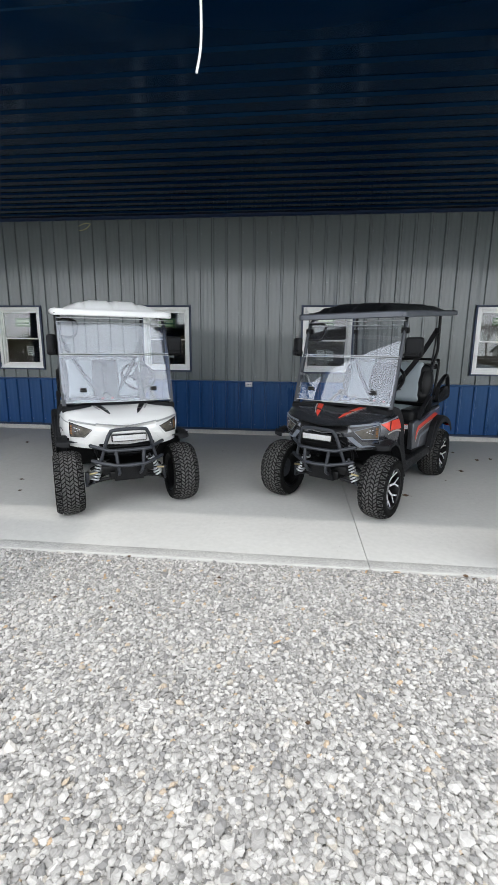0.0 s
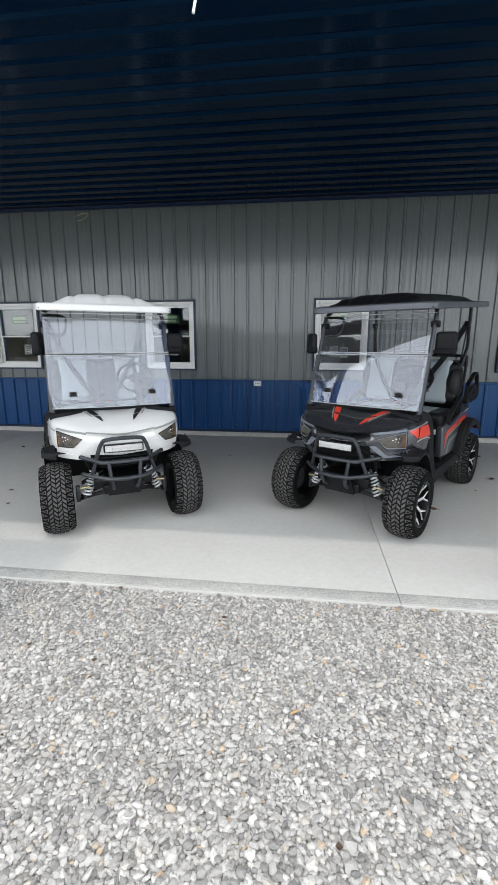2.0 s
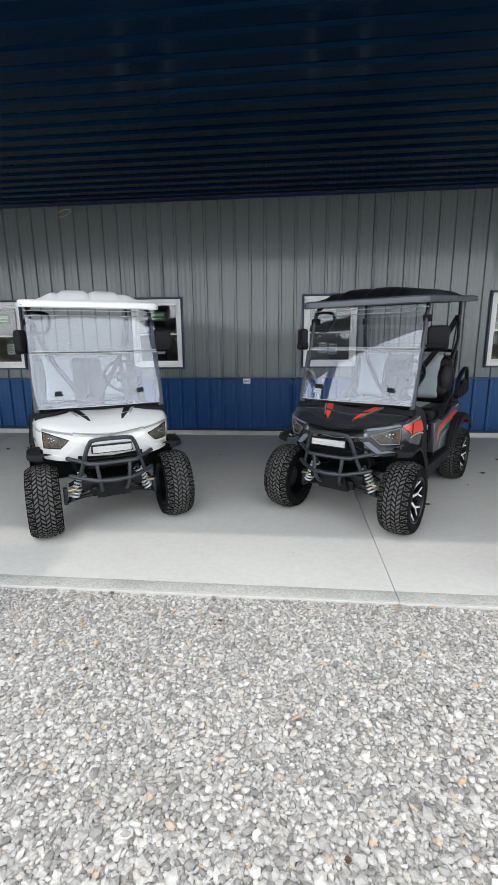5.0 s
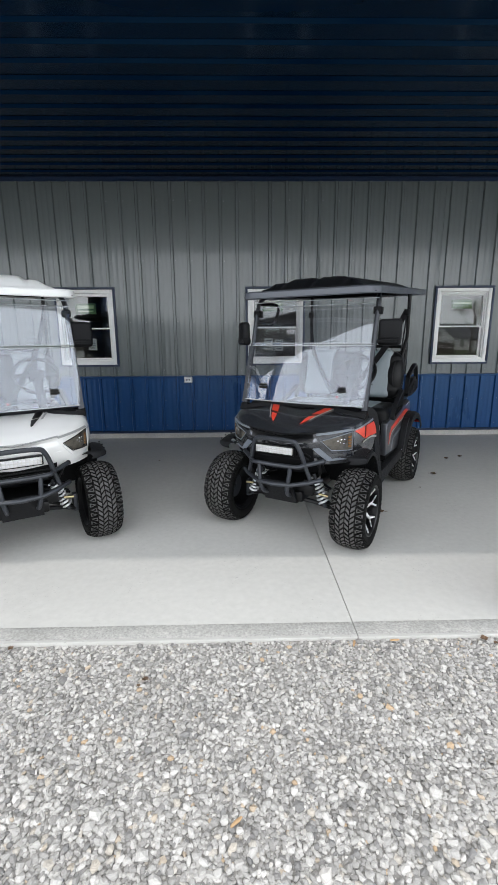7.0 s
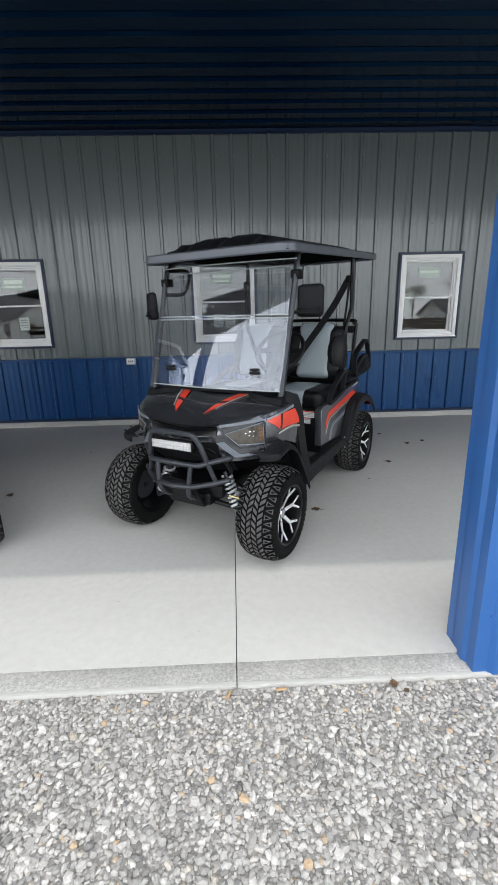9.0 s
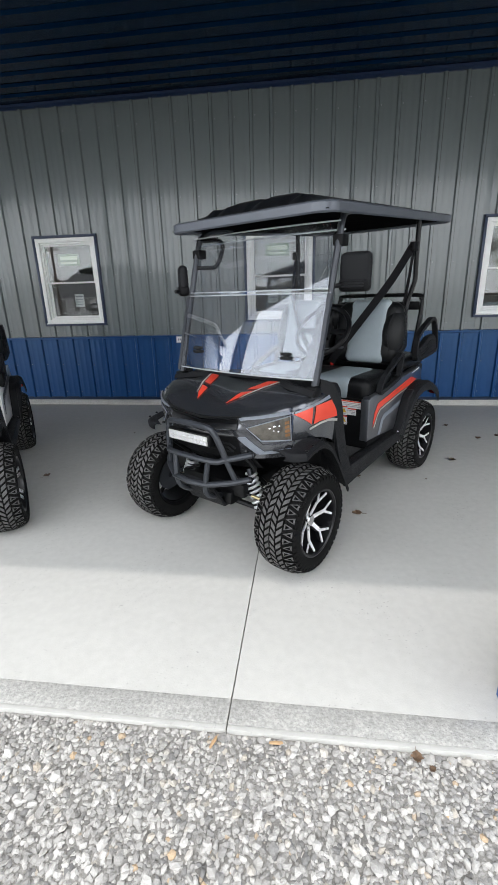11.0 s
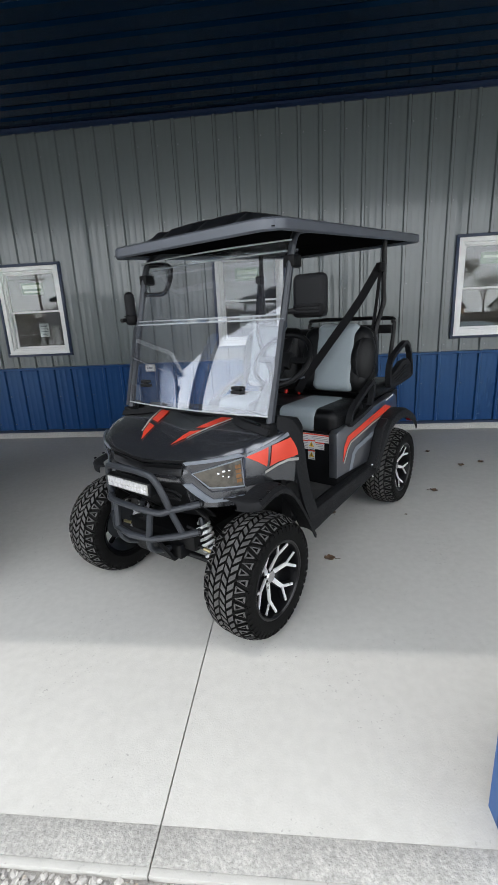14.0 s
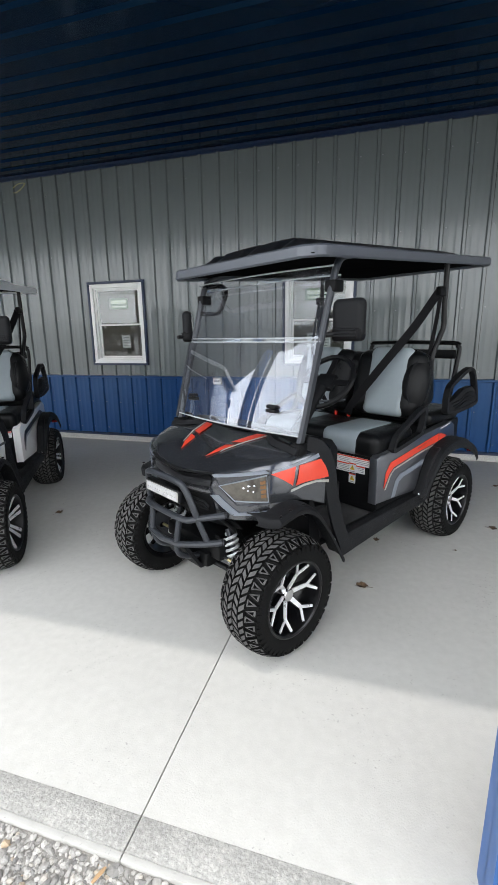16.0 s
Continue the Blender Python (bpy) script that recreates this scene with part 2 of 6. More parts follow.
M = {
    "concrete": mat("broomed_concrete", (0.495, 0.489, 0.464), 0.85, vary=0.03, scale=1.1, bump=0.22, bscale=160, fine=0.05, pits=0.3),
    "concrete_edge": mat("weathered_concrete_edge", (0.42, 0.414, 0.392), 0.9, vary=0.14, scale=4, bump=0.9, bscale=120, fine=0.3, pits=0.35),
    "joint": mat("joint_filler", (0.16, 0.15, 0.14), 0.95, vary=0.2, scale=30),
    "lot": mat("pale_gravel_lot", (0.46, 0.453, 0.43), 0.95, vary=0.25, scale=14, bump=0.6, bscale=60, fine=0.3),
    "gravel_bed": mat("stone_dust", (0.265, 0.255, 0.238), 0.95, vary=0.35, scale=14, bump=1.0, bscale=70, fine=0.3),
    "grass": mat("dry_grass", (0.09, 0.11, 0.045), 0.95, vary=0.35, scale=2, bump=0.6, bscale=40),
    "siding": mat("grey_painted_steel", (0.116, 0.135, 0.139), 0.27, coat=0.4, vary=0.02, scale=0.5, rand=0.015),
    "wainscot": mat("blue_painted_steel", (0.009, 0.045, 0.145), 0.3, spec=0.5, tint=(0.5, 0.75, 1.0), vary=0.05, scale=1.2, rvary=0.04, rand=0.02, stretch=(2, 2, 0.4)),
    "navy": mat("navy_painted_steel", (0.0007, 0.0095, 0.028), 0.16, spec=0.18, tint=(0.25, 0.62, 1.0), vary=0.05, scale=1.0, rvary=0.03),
    "post": mat("blue_post_steel", (0.03, 0.12, 0.35), 0.42, vary=0.05, scale=2, rvary=0.08, bump=0.03, bscale=10),
    "trim": mat("dark_blue_trim", (0.006, 0.018, 0.052), 0.4, vary=0.06, scale=3),
    "screw": mat("screw_heads", (0.2, 0.22, 0.24), 0.4, metal=0.6),
    "vinyl": mat("white_vinyl", (0.78, 0.78, 0.77), 0.4, vary=0.03, scale=3, fine=0.02),
    "room": mat("office_wall", (0.3, 0.29, 0.27), 0.9, vary=0.1, scale=1.5),
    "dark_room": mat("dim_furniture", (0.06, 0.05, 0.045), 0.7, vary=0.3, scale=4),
    "paper": mat("paper", (0.7, 0.7, 0.68), 0.8, vary=0.04, scale=8),
    "green": mat("green_sign", (0.05, 0.13, 0.03), 0.5, vary=0.05, scale=8),
    "signtext": mat("sign_lettering", (0.45, 0.55, 0.35), 0.6),
    "plate": mat("grey_outlet_cover", (0.45, 0.46, 0.46), 0.5, vary=0.04, scale=10),
    "black_plastic": mat("black_plastic", (0.007, 0.0072, 0.008), 0.45, spec=0.1, vary=0.15, scale=8, rvary=0.1, bump=0.15, bscale=350),
    "textured_black": mat("grained_black_plastic", (0.012, 0.0125, 0.014), 0.55, spec=0.14, vary=0.12, scale=6, rvary=0.08, bump=0.35, bscale=500),
    "lining": mat("black_felt_lining", (0.008, 0.008, 0.0085), 1.0, spec=0.0, vary=0.15, scale=9),
    "frame_black": mat("black_powder_coat", (0.006, 0.0063, 0.007), 0.35, spec=0.22, vary=0.1, scale=10, rvary=0.08),
    "bumper": mat("satin_charcoal_tube", (0.035, 0.039, 0.047), 0.38, metal=0.25, vary=0.1, scale=12, rvary=0.1),
    "rubber": mat("tyre_rubber", (0.006, 0.006, 0.006), 0.7, spec=0.1, vary=0.2, scale=9, bump=0.2, bscale=150),
    "tread": mat("dusty_tread", (0.085, 0.0845, 0.084), 0.8, spec=0.2, vary=0.3, scale=14, fine=0.2, bump=0.3, bscale=200),
    "rim_black": mat("gloss_black_rim", (0.006, 0.006, 0.007), 0.3, spec=0.3, vary=0.1, scale=8, coat=0.15),
    "machined": mat("machined_aluminium", (0.88, 0.89, 0.9), 0.33, metal=0.6, vary=0.06, scale=30, rvary=0.08),
    "chrome": mat("chrome", (0.75, 0.75, 0.77), 0.12, metal=1.0, rvary=0.05, scale=10),
    "spring": mat("silver_spring", (0.62, 0.63, 0.65), 0.35, metal=0.3, vary=0.05, scale=20),
    "brass": mat("brass_rod_end", (0.42, 0.36, 0.2), 0.4, metal=0.9),
    "vinyl_black": mat("black_seat_vinyl", (0.006, 0.0063, 0.007), 0.36, spec=0.16, vary=0.12, scale=10, rvary=0.1, bump=0.25, bscale=260),
    "vinyl_grey": mat("grey_seat_vinyl", (0.25, 0.29, 0.31), 0.5, vary=0.05, scale=10, rvary=0.08, bump=0.25, bscale=260),
    "belt": mat("black_webbing", (0.007, 0.007, 0.008), 0.8, spec=0.1, vary=0.15, scale=60, bump=0.3, bscale=400),
    "mat": mat("rubber_floor_mat", (0.045, 0.045, 0.046), 0.75, spec=0.15, vary=0.35, scale=7, bump=0.4, bscale=140, fine=0.2),
    "lamp_dark": mat("smoked_lamp_housing", (0.085, 0.078, 0.066), 0.12, vary=0.6, scale=24, coat=1.0),
    "led": mat("led_reflector", (0.74, 0.74, 0.76), 0.18, metal=0.35, vary=0.05, scale=30),
    "amber": mat("amber_lens", (0.20, 0.10, 0.04), 0.25, vary=0.3, scale=40, coat=0.6),
    "red_lens": mat("red_lens", (0.45, 0.02, 0.015), 0.25, coat=0.6),
    "red_decal": mat("red_vinyl_decal", (0.72, 0.055, 0.025), 0.38, vary=0.03, scale=10, coat=0.3),
    "silver_decal": mat("silver_vinyl_decal", (0.42, 0.42, 0.4), 0.4, metal=0.3, vary=0.05, scale=20),
    # grey stripe decal; also carries the sky sheen painted on the lamp bevels
    "steel_blue": mat("pale_decal_and_sky_sheen", (0.21, 0.235, 0.275), 0.35, metal=0.2, vary=0.05, scale=14, coat=0.4),
    "black_decal": mat("black_vinyl_decal", (0.012, 0.012, 0.013), 0.35, vary=0.05, scale=10, coat=0.3),
    "label_white": mat("white_label", (0.72, 0.72, 0.72), 0.45, vary=0.03, scale=10),
    "label_text": mat("label_print", (0.25, 0.25, 0.28), 0.6),
    "label_yellow": mat("yellow_triangle", (0.75, 0.48, 0.03), 0.5),
    "acrylic": clear("windscreen_acrylic", (0.95, 0.96, 0.97), 0.085, haze=0.012, gloss=(0.88, 0.92, 1.0), power=3),
    "lip_clear": clear("rolled_acrylic_lip", (0.96, 0.97, 0.97), 0.02),
    "acrylic_edge": mat("acrylic_edge", (0.42, 0.45, 0.47), 0.15, vary=0.05, scale=10, coat=0.5),
    "glass": clear("window_glass", (0.82, 0.85, 0.85), 0.06),
    "paint_dark": mat("gunmetal_metallic_paint", (0.135, 0.141, 0.157), 0.22, metal=0.85, vary=0.05, scale=3, coat=0.9, fine=0.05),
    "paint_grey": mat("mid_grey_metallic_paint", (0.14, 0.147, 0.165), 0.28, metal=0.75, vary=0.05, scale=3, coat=0.8, fine=0.04),
    "paint_white": mat("pearl_white_paint", (0.74, 0.74, 0.728), 0.3, vary=0.02, scale=3, coat=0.8),
    "groove": mat("grey_body_groove", (0.3, 0.31, 0.31), 0.5, vary=0.05, scale=8),
    "roof_dark": mat("matt_black_roof", (0.008, 0.0083, 0.0095), 0.4, spec=0.2, vary=0.12, scale=4, rvary=0.08, bump=0.1, bscale=300),
    "roof_edge": mat("grey_roof_edge", (0.095, 0.104, 0.122), 0.4, metal=0.2, vary=0.06, scale=5, rvary=0.06),
    "roof_white": mat("white_moulded_roof", (0.74, 0.75, 0.745), 0.45, vary=0.03, scale=4, rvary=0.06),
    "wire": mat("white_cable", (0.8, 0.8, 0.79), 0.5, vary=0.03, scale=10),
    "twine": mat("yellow_twine", (0.4, 0.36, 0.16), 0.8, vary=0.1, scale=20),
    "leaf": mat("dry_leaf", (0.12, 0.075, 0.045), 0.85, vary=0.4, scale=30, rand=0.3),
    "wood": mat("wood_splinter", (0.5, 0.33, 0.18), 0.85, vary=0.2, scale=20),
    "house": mat("white_house_siding", (0.75, 0.75, 0.74), 0.7, vary=0.04, scale=1),
    "shingle": mat("grey_shingles", (0.16, 0.16, 0.165), 0.9, vary=0.2, scale=3),
    "bark": mat("bark", (0.12, 0.095, 0.075), 0.95, vary=0.3, scale=6, bump=0.6, bscale=20),
    "twigs": mat("budding_twigs", (0.15, 0.13, 0.07), 0.95, vary=0.3, scale=0.6),
    "car_paint": mat("pale_blue_car_paint", (0.45, 0.55, 0.62), 0.3, vary=0.03, scale=2, coat=0.8),
}

# ---- mesh tools ----


def finish(name, bm, material, angle=32):
    for f in bm.faces:
        f.smooth = True
    for e in bm.edges:
        if len(e.link_faces) != 2 or e.calc_face_angle(0) > radians(angle):
            e.smooth = False
    me = bpy.data.meshes.new(name)
    bm.to_mesh(me)
    bm.free()
    for m in material if isinstance(material, (list, tuple)) else (material,):
        me.materials.append(m)
    return me


def part(name, bm, material, parent, label="", at=None):
    """Link a bmesh as one mesh under a thing or a part."""
    ob = new(name, finish(name, bm, material))
    ob.parent = parent
    if at is not None:
        ob.matrix_local = at
    return tagged(ob, label)


def again(name, me, parent, at=None, label=""):
    ob = new(name, me)
    ob.parent = parent
    if at is not None:
        ob.matrix_local = at
    return tagged(ob, label)


def thing(name, label, category, m=None, group="", kind=""):
    ob = new(name)
    ob.empty_display_size = 0.1
    if m is not None:
        ob.matrix_world = m
    return tagged(ob, label, category, group, kind)


def box(lo, hi, r=0.0, seg=2, bm=None):
    bm2 = bmesh.new()
    bmesh.ops.create_cube(bm2, size=1, matrix=Matrix.LocRotScale([(a + b) / 2 for a, b in zip(lo, hi)], None, [abs(b - a) for a, b in zip(lo, hi)]))
    if r:
        bmesh.ops.bevel(bm2, geom=bm2.edges[:], offset=r, segments=seg, affect="EDGES", profile=0.5)
    return bm2 if bm is None else join(bm, bm2)


def join(bm, other):
    me = bpy.data.meshes.new("t")
    other.to_mesh(me)
    other.free()
    bm.from_mesh(me)
    bpy.data.meshes.remove(me)
    return bm


def move(bm, m):
    bmesh.ops.transform(bm, matrix=m, verts=bm.verts[:])
    return bm


def curve_points(pts, n=6, closed=False):
    """Catmull-Rom through the points."""
    v = [Vector(p) for p in pts]
    k = len(v)
    out = []
    for i in range(k if closed else k - 1):
        a, b, c, d = (v[(i + j) % k] if closed else v[min(max(i + j, 0), k - 1)] for j in (-1, 0, 1, 2))
        for q in range(n):
            t = q / n
            out.append(0.5 * ((2 * b) + (c - a) * t + (2 * a - 5 * b + 4 * c - d) * t * t + (3 * b - a - 3 * c + d) * t ** 3))
    return out if closed else out + [v[-1]]


def sweep(path, section, closed=False, up=(0, 0, 1), cap=True, bm=None):
    """A closed section (list of 2D points: across, up) swept along a path."""
    bm = bm or bmesh.new()
    path = [Vector(p) for p in path]
    rings, prev = [], None
    for i, p in enumerate(path):
        a = path[i - 1] if i or closed else p
        b = path[(i + 1) % len(path)] if i + 1 < len(path) or closed else p
        t = (b - a).normalized()
        if prev is None:
            u = Vector(up)
            if abs(t.dot(u)) > 0.95:
                u = Vector((1, 0, 0))
            side = t.cross(u).normalized()
        else:
            side = (prev - t * prev.dot(t)).normalized()
        prev = side
        upv = side.cross(t).normalized()
        rings.append([bm.verts.new(p + side * x + upv * y) for x, y in section])
    k = len(section)
    for i in range(len(rings) if closed else len(rings) - 1):
        r0, r1 = rings[i], rings[(i + 1) % len(rings)]
        for j in range(k):
            bm.faces.new((r0[j], r0[(j + 1) % k], r1[(j + 1) % k], r1[j]))
    if cap and not closed:
        bm.faces.new(rings[0][::-1])
        bm.faces.new(rings[-1])
    bmesh.ops.recalc_face_normals(bm, faces=bm.faces[:])
    return bm


def circle(r, n=10, sx=1.0):
    return [(r * sx * math.cos(2 * math.pi * i / n), r * math.sin(2 * math.pi * i / n)) for i in range(n)]


def tube(pts, r, n=10, smooth=5, closed=False, bm=None):
    return sweep(curve_points(pts, smooth, closed) if smooth else pts, circle(r, n), closed, bm=bm)


def band(pts, w, t, smooth=5, up=(0, 0, 1), bm=None):
    """A flat strip of width w (along up) and thickness t."""
    return sweep(curve_points(pts, smooth) if smooth else pts, [(-t / 2, -w / 2), (t / 2, -w / 2), (t / 2, w / 2), (-t / 2, w / 2)], up=up, bm=bm)


def prism(poly, axis, a, b, r=0.0, bm=None):
    """A polygon in the plane across the axis ('x': (y, z), 'y': (x, z), 'z': (x, y)), from a to b along it."""
    bm2 = bmesh.new()
    put = {"x": lambda p, q: (q, p[0], p[1]), "y": lambda p, q: (p[0], q, p[1]), "z": lambda p, q: (p[0], p[1], q)}[axis]
    lo = [bm2.verts.new(put(p, a)) for p in poly]
    hi = [bm2.verts.new(put(p, b)) for p in poly]
    bm2.faces.new(lo)
    bm2.faces.new(hi[::-1])
    for i in range(len(poly)):
        j = (i + 1) % len(poly)
        bm2.faces.new((lo[i], hi[i], hi[j], lo[j]))
    bmesh.ops.recalc_face_normals(bm2, faces=bm2.faces[:])
    if r:
        bmesh.ops.bevel(bm2, geom=[e for e in bm2.edges if e.calc_face_angle(0) > 0.3], offset=r, segments=2, affect="EDGES", profile=0.5)
    return bm2 if bm is None else join(bm, bm2)


def lathe(profile, seg=40, bm=None, closed=True):
    """A profile of (x, radius) turned about the x axis."""
    bm = bm or bmesh.new()
    rings = [[bm.verts.new((x, r * math.cos(2 * math.pi * i / seg), r * math.sin(2 * math.pi * i / seg))) for i in range(seg)] for x, r in profile]
    k = len(rings)
    for i in range(k if closed else k - 1):
        a, b = rings[i], rings[(i + 1) % k]
        for j in range(seg):
            bm.faces.new((a[j], a[(j + 1) % seg], b[(j + 1) % seg], b[j]))
    bmesh.ops.recalc_face_normals(bm, faces=bm.faces[:])
    return bm


def sheet(f, us, vs, thick=0.0, bm=None):
    """A surface f(u, v) on a grid, thickened inwards."""
    bm2 = bmesh.new()
    g = [[bm2.verts.new(f(u, v)) for v in vs] for u in us]
    for i in range(len(us) - 1):
        for j in range(len(vs) - 1):
            bm2.faces.new((g[i][j], g[i + 1][j], g[i + 1][j + 1], g[i][j + 1]))
    bmesh.ops.recalc_face_normals(bm2, faces=bm2.faces[:])
    if thick:
        bmesh.ops.solidify(bm2, geom=bm2.faces[:], thickness=thick)
    return bm2 if bm is None else join(bm, bm2)


def lin(a, b, n):
    return [a + (b - a) * i / (n - 1) for i in range(n)]


def patch(f, corners, lift, nu=8, nv=3, thick=0.002):
    """A sticker on the surface f(u, v): the four (u, v) corners, lifted along the outward normal (away from the inner point)."""
    (a, b, c, d) = [Vector((*q, 0)) for q in corners]
    e = 1e-3

    def g(s, t):
        q = a.lerp(b, s).lerp(d.lerp(c, s), t)
        p = Vector(f(q.x, q.y))
        n = (Vector(f(q.x + e, q.y)) - p).cross(Vector(f(q.x, q.y + e)) - p).normalized()
        if n.dot(p - Vector((0, -0.4, 0.4))) < 0:
            n = -n
        return p + n * lift
    return sheet(g, lin(0, 1, nu), lin(0, 1, nv), thick)


# ---- the porch: slab, wall, ceiling, posts ----
WALL, CEIL, PITCH, RIB0 = 9.432, 3.69, 0.2313, 1.135
SLAB_Y, SLOPE = 4.765, 0.015
X0, X1 = -10.2, 12.2


def floor_z(y):
    return SLOPE * (y - 6.0)


def slab_panel(x0, x1, y0, y1, depth=0.14):
    """A cast panel that follows the fall of the slab, with eased edges."""
    bm = bmesh.new()
    v = [bm.verts.new((x, y, floor_z(y) - d)) for d in (depth, 0) for x, y in ((x0, y0), (x1, y0), (x1, y1), (x0, y1))]
    for q in ((3, 2, 1, 0), (4, 5, 6, 7), (0, 1, 5, 4), (1, 2, 6, 5), (2, 3, 7, 6), (3, 0, 4, 7)):
        bm.faces.new([v[i] for i in q])
    top = [e for e in bm.edges if all(w in v[4:] for w in e.verts)]
    bmesh.ops.bevel(bm, geom=top, offset=0.002, segments=2, affect="EDGES", profile=0.5)
    return bm


JOINTS = [X0, -9.2, -3.83, 1.522, 6.84, X1]
slab = tagged(new("floor", finish("floor", move(box((X0, SLAB_Y + 0.02, -0.4), (X1, WALL, -0.19)), Matrix()), M["joint"])), "pale grey concrete porch slab with sawn joints", "floor", kind="structure")
for a, b in zip(JOINTS, JOINTS[1:]):
    part("panel", slab_panel(a + 0.0022, b - 0.0022, SLAB_Y + 0.126, WALL), M["concrete"], slab)
    part("edge_strip", slab_panel(a + 0.002, b - 0.002, SLAB_Y + 0.022, SLAB_Y + 0.1258), M["concrete_edge"], slab, "rough weathered outer edge strip of the slab")
    part("edge_lip", slab_panel(a + 0.002, b - 0.002, SLAB_Y, SLAB_Y + 0.0215), M["concrete"], slab, "smooth tooled lip of the slab")
part("joint_filler", box((X0, SLAB_Y + 0.004, -0.19), (X1, SLAB_Y + 1.5, -0.045)), M["joint"], slab)


def rib_points(x0, x1, minor=True):
    """(x, rise) along a ribbed steel sheet from x0 to x1."""
    pts = []
    k = math.floor((x0 - RIB0) / PITCH) - 1
    while RIB0 + k * PITCH < x1 + PITCH:
        c = RIB0 + k * PITCH
        pts += [(c - 0.024, 0), (c - 0.012, 0.024), (c + 0.012, 0.024), (c + 0.024, 0)]
        if minor:
            for o in (PITCH / 3, 2 * PITCH / 3):
                pts += [(c + o - 0.013, 0), (c + o - 0.006, 0.0015), (c + o + 0.006, 0.0015), (c + o + 0.013, 0)]
        k += 1
    out = [(x0, 0.0)] + [q for q in pts if x0 < q[0] < x1] + [(x1, 0.0)]
    return out


def siding(x0, x1, z0, z1, holes):
    """Ribbed sheet on the wall between two heights, cut round the window openings."""
    xs = rib_points(x0, x1)
    for h0, h1, _, _ in holes:
        for h in (h0, h1):
            if x0 < h < x1:
                i = next(k for k, q in enumerate(xs) if q[0] > h)
                (xa, ra), (xb, rb) = xs[i - 1], xs[i]
                xs.insert(i, (h, ra + (rb - ra) * (h - xa) / (xb - xa)))
    bm = bmesh.new()
    for (xa, ra), (xb, rb) in zip(xs, xs[1:]):
        c = (xa + xb) / 2
        spans, lo = [], z0
        for h0, h1, q0, q1 in holes:
            if h0 < c < h1 and z0 < q1 and q0 < z1:
                if q0 > lo:
                    spans.append((lo, q0))
                lo = q1
        if lo < z1:
            spans.append((lo, z1))
        for a, b in spans:
            bm.faces.new([bm.verts.new(q) for q in ((xa, WALL - ra, a), (xb, WALL - rb, a), (xb, WALL - rb, b), (xa, WALL - ra, b))])
    bmesh.ops.remove_doubles(bm, verts=bm.verts[:], dist=1e-5)
    bmesh.ops.solidify(bm, geom=bm.faces[:], thickness=-0.0016)
    return bm


WIN_X, WIN_W, WIN_Z0, WIN_Z1 = (-4.42, -1.709, 1.045, 3.812), 0.81, 1.178, 2.236
HOLES = [(x + 0.012, x + WIN_W - 0.012, WIN_Z0 + 0.012, WIN_Z1 - 0.012) for x in WIN_X]
wall = thing("wall_back", "grey ribbed steel wall over a blue ribbed steel wainscot", "wall", kind="structure")
xs = [X0 + 0.02] + [x for x in (RIB0 - 0.022 + PITCH * 4 * k for k in range(-13, 14)) if X0 + 0.3 < x < X1 - 0.3] + [X1 - 0.02]
for a, b in zip(xs, xs[1:]):
    part("panel", siding(a, b - 0.0006, 1.0, CEIL - 0.002, HOLES), M["siding"], wall)
    part("wainscot_panel", siding(a, b - 0.0006, 0.155, 0.972, []), M["wainscot"], wall, "blue ribbed steel wainscot sheet")
# the framed wall behind the sheets, open at the windows
core = bmesh.new()
zs = (0.02, WIN_Z0, WIN_Z1, 4.3)
edges_x = [X0] + [v for x in WIN_X for v in (x, x + WIN_W)] + [X1]
box((X0, WALL + 0.022, zs[0]), (X1, WALL + 0.16, zs[1]), bm=core)
box((X0, WALL + 0.022, zs[2]), (X1, WALL + 0.16, zs[3]), bm=core)
for a, b in zip(edges_x[::2], edges_x[1::2]):
    box((a, WALL + 0.022, zs[1]), (b, WALL + 0.16, zs[2]), bm=core)
part("framing", core, M["room"], wall)
part("wainscot_cap", prism([(WALL - 0.030, 0.968), (WALL - 0.036, 0.975), (WALL - 0.036, 0.995), (WALL - 0.008, 1.004), (WALL + 0.004, 1.004), (WALL + 0.004, 0.968)], "x", X0, X1), M["wainscot"], wall, "blue steel cap trim along the wainscot")
part("base_trim", prism([(WALL - 0.034, 0.13), (WALL - 0.034, 0.158), (WALL - 0.02, 0.165), (WALL + 0.01, 0.165), (WALL + 0.01, 0.13)], "x", X0, X1), M["trim"], wall, "dark blue base trim")
part("foundation", box((X0, WALL - 0.012, 0.02), (X1, WALL + 0.02, 0.13), 0.004), M["concrete_edge"], wall, "pale concrete foundation strip")
part("ceiling_trim", prism([(WALL - 0.05, CEIL - 0.004), (WALL - 0.05, CEIL - 0.03), (WALL - 0.022, CEIL - 0.05), (WALL + 0.01, CEIL - 0.05), (WALL + 0.01, CEIL - 0.004)], "x", X0, X1), M["trim"], wall, "dark blue trim under the ceiling")
# screw heads in rows across the sheets
sc = bmesh.new()
k0 = math.ceil((X0 + 0.2 - RIB0) / PITCH)
for k in range(k0, int((X1 - 0.2 - RIB0) / PITCH)):
    for j, z in enumerate((0.24, 0.62, 1.08, 1.78, 2.62, 3.4)):
        x = RIB0 + k * PITCH + 0.045
        if any(h0 - 0.03 < x < h1 + 0.03 and q0 - 0.03 < z < q1 + 0.03 for h0, h1, q0, q1 in HOLES):
            continue
        bmesh.ops.create_cone(sc, cap_ends=True, segments=6, radius1=0.007, radius2=0.005, depth=0.006, matrix=pose(x, WALL - 0.004, z + 0.006 * math.sin(k * 7.1), 90))
tagged(part("screws", sc, M["screw"], wall), kind="stuff")


